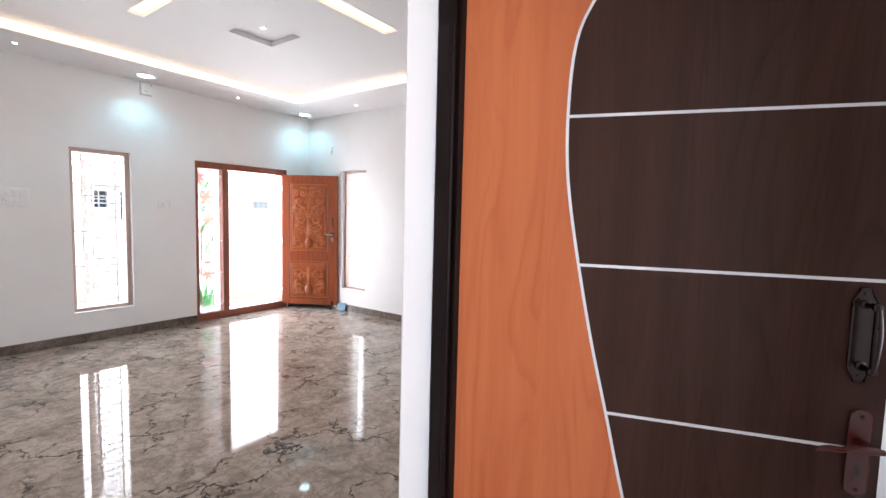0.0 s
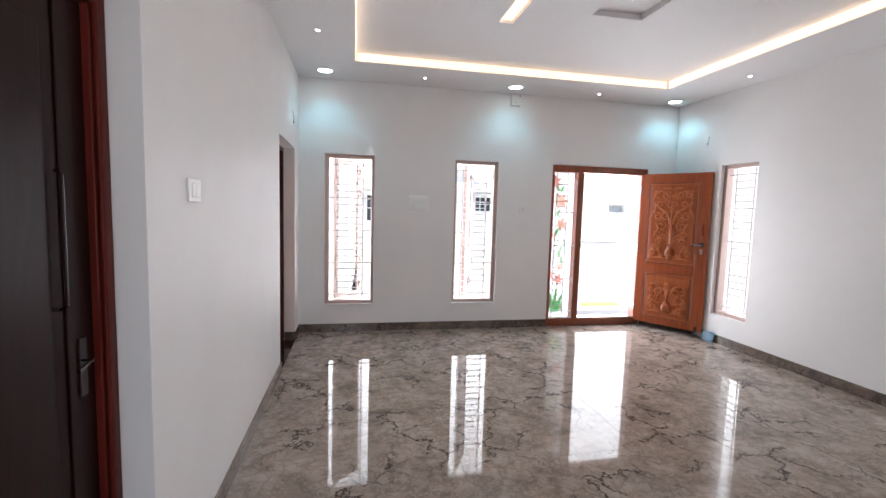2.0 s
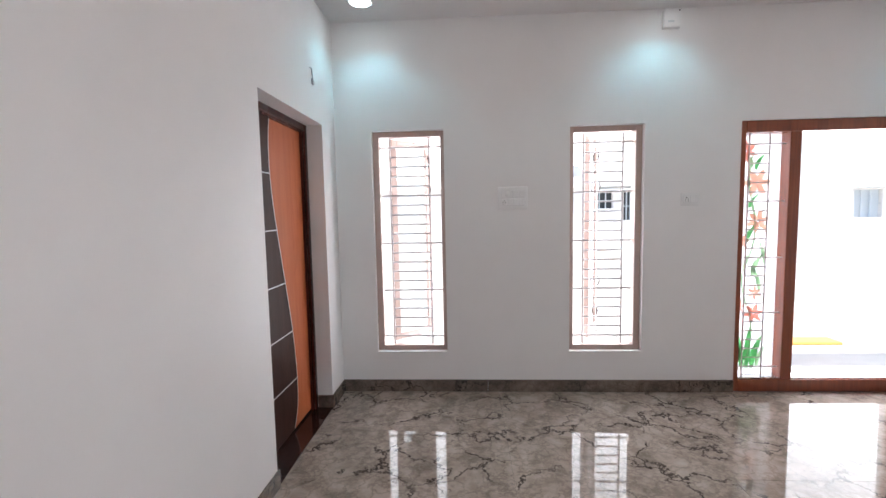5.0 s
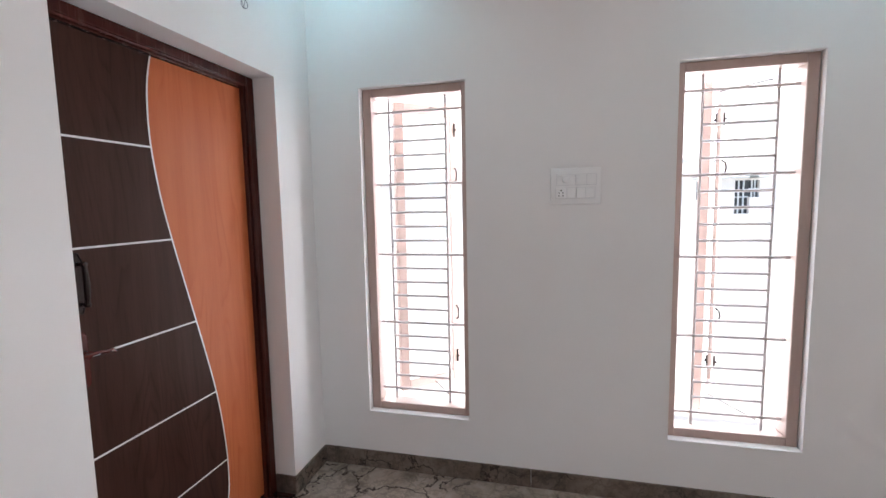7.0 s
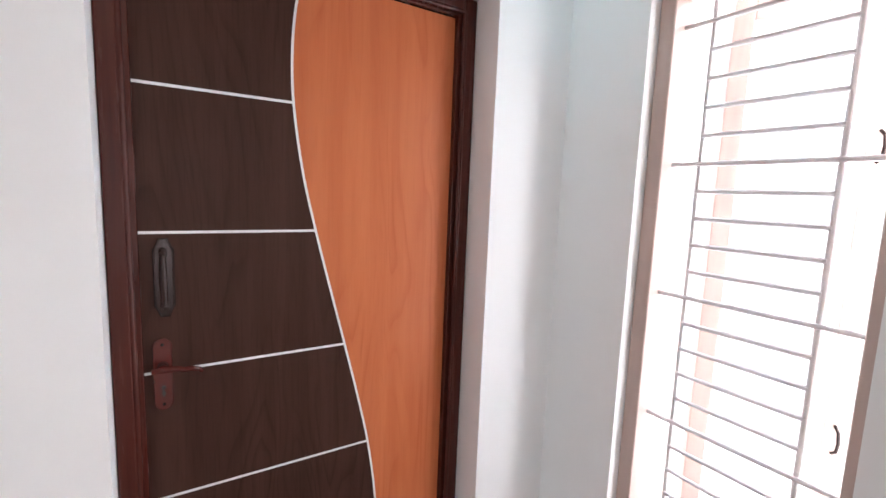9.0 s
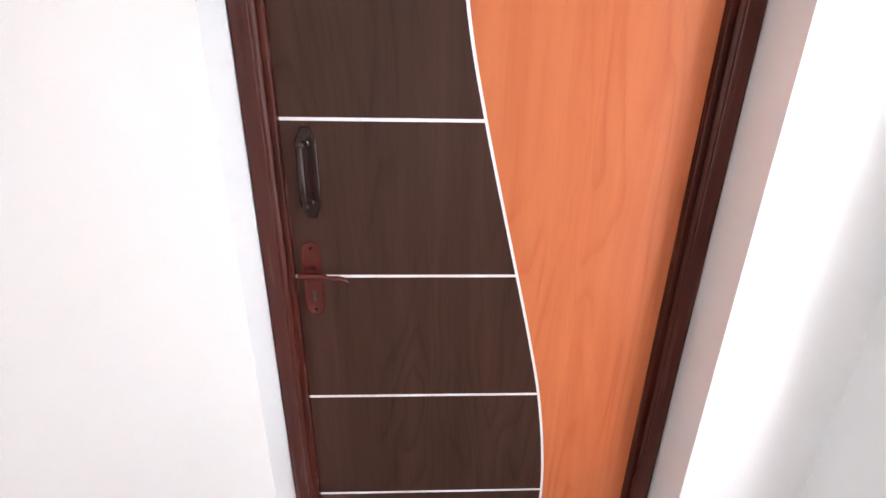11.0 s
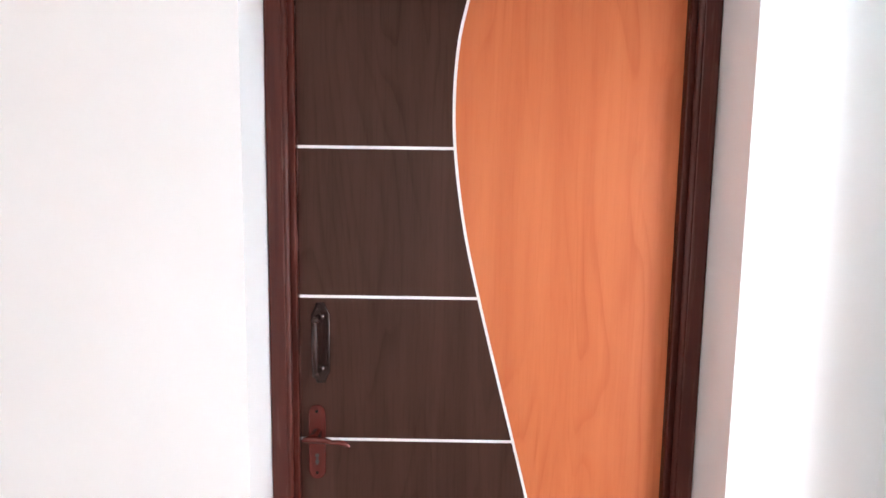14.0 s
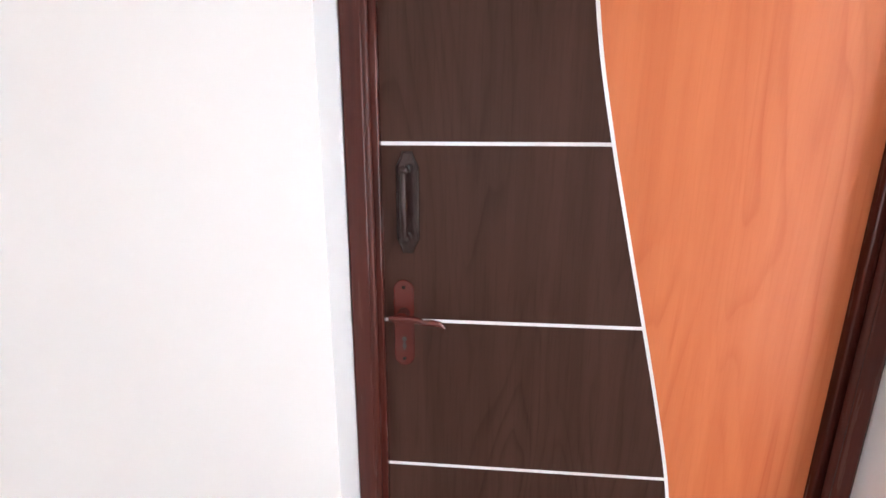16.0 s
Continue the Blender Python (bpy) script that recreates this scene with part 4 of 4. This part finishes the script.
        for s in (-1, 1):
            for u, v, start, turns, size in curls:
                curl(u, v, start, turns, size, s=s)
            for u1, v1, u2, v2, bow in branches:
                branch(u1, v1, u2, v2, bow, s=s)
            for u, v, size in roses:
                rose(u, v, size, s)
            if tall:
                for k in range(17):
                    zz = low_z + tall_z * 0.24 + 0.0225 * k
                    tube(bm, [(cx + s * (half - 0.004), y - 0.002, zz), (cx + s * (half + 0.016), y - 0.002, zz + 0.012)], 0.008, 6)
                for gx, gz in ((0, 0), (0.015, 0.004), (-0.015, 0.004), (0.008, -0.015), (-0.008, -0.015), (0, -0.029)):
                    bmesh.ops.create_icosphere(bm, subdivisions=1, radius=0.010, matrix=Matrix.Translation((cx + s * (half * 0.80 + gx), y - 0.004, low_z + tall_z * 0.385 + gz)))
        for v, size in middle:
            rose(0.0, v, size, 1)
            stroke(arc(0.0, top - 0.005, 0.001, low_z + tall_z * v - size, 0.02), 0.009, 1)
        part("carved_scrolls", bm, TEAK_PANEL, panel, "carved scrolls, leaves and flowers", smooth=True)
    # lock, lever, pull, bolt and foot
    x = W - 0.072
    bm = bmesh.new()
    box(bm, x - 0.02, x + 0.024, -0.008, 0, 1.075, 1.135, 0.003)
    part("lock_plate", bm, BLACK, leaf, "black lock plate")
    bm = bmesh.new()
    tube(bm, [(x, -0.008, 1.10), (x, -0.04, 1.10), (x - 0.03, -0.045, 1.10), (x - 0.115, -0.042, 1.102)], 0.009, 8)
    part("lever", bm, STEEL, leaf, "steel lever handle", smooth=True)
    bm = bmesh.new()
    disc(bm, (x + 0.004, 0, 1.03), 0.022, -0.02, "y", 20, 0.003)
    box(bm, x - 0.008, x + 0.016, -0.03, -0.018, 0.985, 1.02, 0.003)
    part("cylinder_lock", bm, STEEL, leaf, "steel cylinder lock", smooth=True)
    bm = bmesh.new()
    tube(bm, [(x + 0.01, 0, 1.22), (x + 0.01, -0.028, 1.235), (x + 0.01, -0.032, 1.29), (x + 0.01, -0.028, 1.345), (x + 0.01, 0, 1.36)], 0.006, 8)
    part("pull_handle", bm, BROWN_METAL, leaf, "small bronze pull handle", smooth=True)
    bm = bmesh.new()
    box(bm, x - 0.012, x + 0.012, -0.012, 0, 0.0, 0.06, 0.002)
    tube(bm, [(x, -0.014, 0.03), (x - 0.004, -0.03, -0.02), (x - 0.008, -0.045, -0.062)], 0.008, 8)
    tube(bm, [(x - 0.008, -0.042, -0.050), (x - 0.010, -0.048, -0.068)], 0.013, 10)
    part("foot_stop", bm, BRONZE, leaf, "dark hinged foot stop touching the floor")
    for z in (0.2, 1.0, 1.8):
        bm = bmesh.new()
        tube(bm, [(-0.004, 0.0, z - 0.05), (-0.004, 0.0, z + 0.05)], 0.007, 8)
        part("hinge", bm, STEEL, leaf, "steel hinge knuckle")
    return leaf


carved_leaf(pose(4.482, -0.002, 0.068, 0, 0, -58))


# ---- switches, box, wires ----
def switch_board(name, label, m, w, h, modules):
    """A white modular plate on a wall; its face looks to -y. modules: (x, z, width, height, kind)."""
    board = thing(name, label, "switch", m)
    bm = bmesh.new()
    box(bm, -w / 2, w / 2, -0.009, 0, -h / 2, h / 2, 0.004, 3)
    part("plate", bm, SWITCH, board, smooth=True)
    for level in sorted({q[1] for q in modules}):
        row = [q for q in modules if q[1] == level]
        bm = bmesh.new()
        box(bm, min(q[0] - q[2] / 2 for q in row) - 0.003, max(q[0] + q[2] / 2 for q in row) + 0.003, -0.0098, -0.008, level - row[0][3] / 2 - 0.003, level + row[0][3] / 2 + 0.003, 0.0005)
        part("module_frame", bm, MODULE, board, "greyish white module frame")
    for x, z, a, b, kind in modules:
        bm = bmesh.new()
        if kind == "dial":
            box(bm, x - a / 2, x + a / 2, -0.0105, -0.008, z - b / 2, z + b / 2, 0.001)
            disc(bm, (x, -0.010, z), min(a, b) * 0.36, -0.010, "y", 20, 0.002)
            part("fan_dial", bm, SWITCH, board, smooth=True)
        else:
            box(bm, x - a / 2 + 0.0006, x + a / 2 - 0.0006, -0.012, -0.008, z - b / 2, z + b / 2, 0.0015)
            made = part("socket" if kind == "socket" else "rocker", bm, SWITCH, board)
            if kind == "socket":
                for ox, oz, r in ((0, 0.013, 0.0042), (-0.0095, 0.001, 0.0032), (0.0095, 0.001, 0.0032), (-0.0095, -0.013, 0.0036), (0.0095, -0.013, 0.0036)):
                    bm = bmesh.new()
                    disc(bm, (x + ox, -0.0118, z + oz), r, -0.0008, "y", 10)
                    part("socket_hole", bm, HOLE, made)
    return board


switch_board("switch_board", "white wall switchboard with socket and fan dial", pose(1.425, 0, 1.594), 0.238, 0.178,
             [(-0.045, 0.032, 0.085, 0.05, "dial"), (0.026, 0.032, 0.05, 0.05, "rocker"), (0.074, 0.032, 0.044, 0.05, "rocker"), (-0.068, -0.033, 0.05, 0.05, "socket"), (-0.019, -0.033, 0.042, 0.05, "rocker"), (0.025, -0.033, 0.042, 0.05, "rocker"), (0.069, -0.033, 0.042, 0.05, "rocker")])
switch_board("switch_board", "small white wall socket plate with two switches", pose(2.803, 0, 1.556), 0.14, 0.098,
             [(-0.028, 0, 0.05, 0.05, "socket"), (0.021, 0, 0.04, 0.05, "rocker"), (0.05, 0, 0.016, 0.05, "rocker")])
switch_board("switch_board", "small white wall switch plate with two rockers", pose(0, -3.472, 1.576, 0, 0, 90), 0.142, 0.096,
             [(-0.022, 0, 0.042, 0.056, "rocker"), (0.022, 0, 0.042, 0.056, "rocker")])

box_thing = thing("junction_box", "small white electrical box high on the wall", "electrical box", pose(2.622, 0, 2.915))
bm = bmesh.new()
box(bm, -0.062, 0.062, -0.045, 0, -0.068, 0.068, 0.004, 2)
part("body", bm, SWITCH, box_thing)
bm = bmesh.new()
box(bm, -0.058, 0.058, -0.050, -0.0455, -0.064, 0.064, 0.002, 1)
part("cover", bm, SWITCH, box_thing, "white cover")
bm = bmesh.new()
disc(bm, (0.047, -0.050, 0.05), 0.006, -0.002, "y", 10)
part("cable_hole", bm, HOLE, box_thing)
bm = bmesh.new()
box(bm, -0.035, 0.01, -0.0508, -0.0498, -0.035, -0.022)
part("printed_mark", bm, GREY_PAINT, box_thing)


def wire_tail(m, size):
    """A loose end of wire that hangs curled from a hole in the wall."""
    bm = bmesh.new()
    random.seed(4)
    points = [(0, 0, 0.0), (0, 0.012, -0.005), (0.004, 0.016, -0.05)] + [(0.004 + size * 0.3 * math.sin(k * 0.55), 0.018 + 0.004 * math.cos(k * 0.8), -0.075 - size * 0.36 * (1 - math.cos(k * 0.55))) for k in range(18)]
    tube(bm, points, 0.0016, 6)
    tube(bm, [(0, 0, 0.0), (-0.004, 0.014, -0.008), (-0.010, 0.016, -0.07), (0.012, 0.018, -0.12)], 0.0016, 6)
    ob = part("wire", bm, WIRE, label="loose grey wire end curling from the wall", category="wire", group="loose wires")
    ob.matrix_world = m


wire_tail(pose(0.0, -0.53, 2.495, 0, 0, -90), 0.06)
wire_tail(pose(ROOM_X, -0.575, 2.52, 0, 0, 90), 0.03)

# ---- floor, skirting, outside ----
bm = bmesh.new()
box(bm, -THICK, ROOM_X + THICK, END_Y - THICK, THICK, -0.30, -0.012)
part("floor", bm, GROUT, label="polished grey brown stone-look tile floor", category="floor", kind="structure")


# ---- skirting ----
def skirting(name, axis, at, inward, u0, u1, length=1.2):
    """A row of tiles 10 cm high along a wall, 12 mm proud of it."""
    run = thing(name, "dark grey brown marble-look skirting tiles", "skirting", kind="structure")
    u = u0
    while u < u1 - 0.002:
        end = min(u1, u + length)
        bm = bmesh.new()
        low, high = sorted((at + 0.0005 * inward, at + 0.012 * inward))
        box(bm, *((low, high, u + 0.0006, end - 0.0006) if axis == "y" else (u + 0.0006, end - 0.0006, low, high)), 0.0005, 0.100, 0.0012)
        part("skirting_tile", bm, SKIRT, run)
        u = end


skirting("baseboard_north", "x", 0.0, -1, 0.0125, MAIN[0])
skirting("baseboard_north_end", "x", 0.0, -1, MAIN[1], ROOM_X - 0.0125)
skirting("baseboard_west_end", "y", 0.0, 1, DOOR_2[1], -0.0005)
skirting("baseboard_west_middle", "y", 0.0, 1, DOOR_3[1], DOOR_2[0])
skirting("baseboard_west_passage", "y", 0.0, 1, END_Y, DOOR_3[0])
skirting("baseboard_east", "y", ROOM_X, -1, BACK_Y, -0.0005)
skirting("baseboard_passage", "y", PASSAGE_X, -1, END_Y, DOOR_1[0])
for name, at, inward, x0, x1 in (("baseboard_reveal_a", DOOR_2[1], -1, -0.113, 0.012), ("baseboard_reveal_b", DOOR_2[0], 1, -0.113, 0.012), ("baseboard_reveal_c", DOOR_3[1], -1, -0.113, 0.012), ("baseboard_reveal_d", DOOR_3[0], 1, -0.113, 0.012), ("baseboard_reveal_e", DOOR_1[1], -1, PASSAGE_X - 0.012, PASSAGE_X + 0.113)):
    skirting(name, "x", at, inward, x0, x1)

film = bmesh.new()
grid = [[film.verts.new((ROOM_X - 0.016 - 0.012 * abs(math.sin(7 * k + j)) - 0.008 * (4 - j), -0.93 + 0.06 * k, 0.004 + 0.028 * j + 0.006 * math.sin(5 * k + 2 * j))) for j in range(5)] for k in range(4)]
for one, two in zip(grid, grid[1:]):
    for j in range(4):
        film.faces.new((one[j], one[j + 1], two[j + 1], two[j]))
bmesh.ops.solidify(film, geom=film.faces[:], thickness=0.001)
part("plastic_film", film, BLUE_FILM, label="crumpled blue plastic film lying against the skirting", category="plastic film", smooth=True)

# ---- outside ----
bm = bmesh.new()
box(bm, -400, 400, -400, 400, -0.9, -0.32)
part("ground", bm, CONCRETE, label="pale concrete paving outside the house", category="ground", kind="structure")
bm = bmesh.new()
box(bm, -1.5, 7.0, THICK + 0.001, 1.45, -0.319, -0.06, 0.01, 2)
part("porch_floor", bm, CONCRETE, label="pale concrete porch step before the main door", category="porch", kind="structure")
bm = bmesh.new()
box(bm, 4.70, 5.34, 1.62, 1.85, -0.319, -0.08, 0.02, 3)
part("kerb_block", bm, YELLOW, label="yellow painted kerb block beyond the porch", category="kerb")


def far_house(name, label, x0, x1, y0, y1, height, openings, hollow, base=-0.319):
    """A whitewashed house across the yard: walls, flat roof with a parapet and dark openings."""
    house = thing(name, label, "house", pose((x0 + x1) / 2, y0, base))
    cx = (x0 + x1) / 2
    cuts_x = sorted({x0, x1, *(v for o in openings for v in o[:2])})
    cuts_z = sorted({base, height, *(v for o in openings for v in o[2:])})
    bm = bmesh.new()
    for a, b in zip(cuts_x, cuts_x[1:]):
        for c, d in zip(cuts_z, cuts_z[1:]):
            if not any(o[0] < (a + b) / 2 < o[1] and o[2] < (c + d) / 2 < o[3] for o in openings):
                box(bm, a - cx, b - cx, 0, 0.25, c - base, d - base)
    bmesh.ops.remove_doubles(bm, verts=bm.verts[:], dist=0.001)
    part("front_wall", bm, OUTSIDE_WHITE, house)
    for a, b, c, d in ((x0 - cx, x0 - cx + 0.25, 0.25, y1 - y0), (x1 - cx - 0.25, x1 - cx, 0.25, y1 - y0), (x0 - cx, x1 - cx, y1 - y0, y1 - y0 + 0.25)):
        bm = bmesh.new()
        box(bm, a, b, c, d, 0, height - base)
        part("side_wall", bm, OUTSIDE_WHITE, house)
    bm = bmesh.new()
    box(bm, x0 - cx - 0.3, x1 - cx + 0.3, -0.3, y1 - y0 + 0.3, height - base, height - base + 0.18, 0.02)
    part("roof", bm, OUTSIDE_WHITE, house)
    bm = bmesh.new()
    box(bm, x0 - cx - 0.3, x1 - cx + 0.3, -0.3, -0.15, height - base + 0.18, height - base + 0.42, 0.01)
    part("parapet", bm, OUTSIDE_WHITE, house)
    for a, b, c, d in openings:
        opening = part("window", (lambda made: (box(made, a - cx, b - cx, 0.2, 0.24, c - base, d - base), made)[1])(bmesh.new()), hollow, house)
        for k in range(1, 3):
            x = a + (b - a) * k / 3
            bm = bmesh.new()
            box(bm, x - 0.02 - cx, x + 0.02 - cx, 0.1, 0.16, c - base, d - base)
            part("window_bar", bm, GREY_PAINT, opening)
        bm = bmesh.new()
        box(bm, a - cx, b - cx, 0.09, 0.15, (c + d) / 2 - base - 0.02, (c + d) / 2 - base + 0.02)
        part("window_bar", bm, GREY_PAINT, opening)
        bm = bmesh.new()
        box(bm, a - cx - 0.15, b - cx + 0.15, -0.35, -0.001, d - base + 0.08, d - base + 0.14, 0.01)
        part("sunshade", bm, GREY_PAINT, opening)
    return house


far_house("neighbour_house", "whitewashed neighbouring house with small dark windows", -9, 10.6, 16, 24, 2.42, [(6.50, 7.30, 1.50, 2.17), (7.76, 8.24, 0.98, 2.18), (8.24, 8.54, 1.57, 2.18), (1.2, 2.2, 0.9, 2.1)], OUTSIDE_DARK)
far_house("neighbour_house", "pale neighbouring house with one grey window", 11.2, 24, 17, 26, 5.8, [(14.4, 15.3, 1.65, 2.0), (18.0, 19.2, 0.9, 2.1)], GREY_PAINT)
bm = bmesh.new()
box(bm, 11.4, 14.28, 15.6, 16.9, -0.319, 0.05, 0.01)
box(bm, 11.4, 14.32, 15.52, 16.9, 0.09, 0.13, 0.01)
box(bm, 11.4, 14.20, 15.7, 16.9, 0.05, 0.09)
part("house_step", bm, OUTSIDE_WHITE, label="pale concrete step before the neighbouring house", category="step")
bm = bmesh.new()
random.seed(11)
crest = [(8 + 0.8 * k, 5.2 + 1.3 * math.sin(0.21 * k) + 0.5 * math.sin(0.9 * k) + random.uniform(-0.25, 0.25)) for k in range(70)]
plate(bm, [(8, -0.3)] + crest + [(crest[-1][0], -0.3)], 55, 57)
part("far_hill", bm, HILL, label="wooded ridge far behind the houses, distance haze put into its pale blue grey", category="hill", kind="structure")
bm = bmesh.new()
for a, b in (((-60, 62), (100, 62)), ((100, 62), (100, -60))):
    bm.faces.new([bm.verts.new(p) for p in ((*a, -0.33), (*b, -0.33), (*b, 70), (*a, 70))])
bmesh.ops.remove_doubles(bm, verts=bm.verts[:], dist=0.001)
part("backdrop", bm, HAZE, label="bright hazy white sky beyond the houses", category="backdrop", kind="structure")

# ---- floor tiles, last ----
FLOOR_OB = bpy.data.objects["floor"]
TILE_X, TILE_Y, SHIFT_X = 1.2, 0.6, 0.10
TILES = {}


def tile_mesh(w, d):
    bm = bmesh.new()
    box(bm, 0.0005, w - 0.0005, 0.0005, d - 0.0005, -0.011, 0.0, 0.0005)
    mesh = bpy.data.meshes.new("floor_tile")
    bm.to_mesh(mesh)
    bm.free()
    mesh.materials.append(FLOOR)
    return mesh


def lay(x0, x1, y0, y1, first):
    """Tiles over a rectangle, counted from the window wall; those at the edges are cut."""
    y = y1
    while y > y0 + 0.01:
        d = min(TILE_Y, y - y0)
        x, w = x0, first
        while x < x1 - 0.01:
            w = min(w, x1 - x)
            key = (round(w, 3), round(d, 3))
            if key not in TILES:
                TILES[key] = tile_mesh(w, d)
            ob = new("floor_tile", TILES[key])
            ob.parent = FLOOR_OB
            ob.location = (x, y - d, 0)
            x, w = x + w, TILE_X
        y -= d


lay(0.0, ROOM_X, BACK_Y, 0.0, SHIFT_X)
lay(0.0, PASSAGE_X, END_Y, BACK_Y, SHIFT_X)
lay(PASSAGE_X + THICK, 3.4, END_Y, BACK_Y - 0.12, TILE_X)
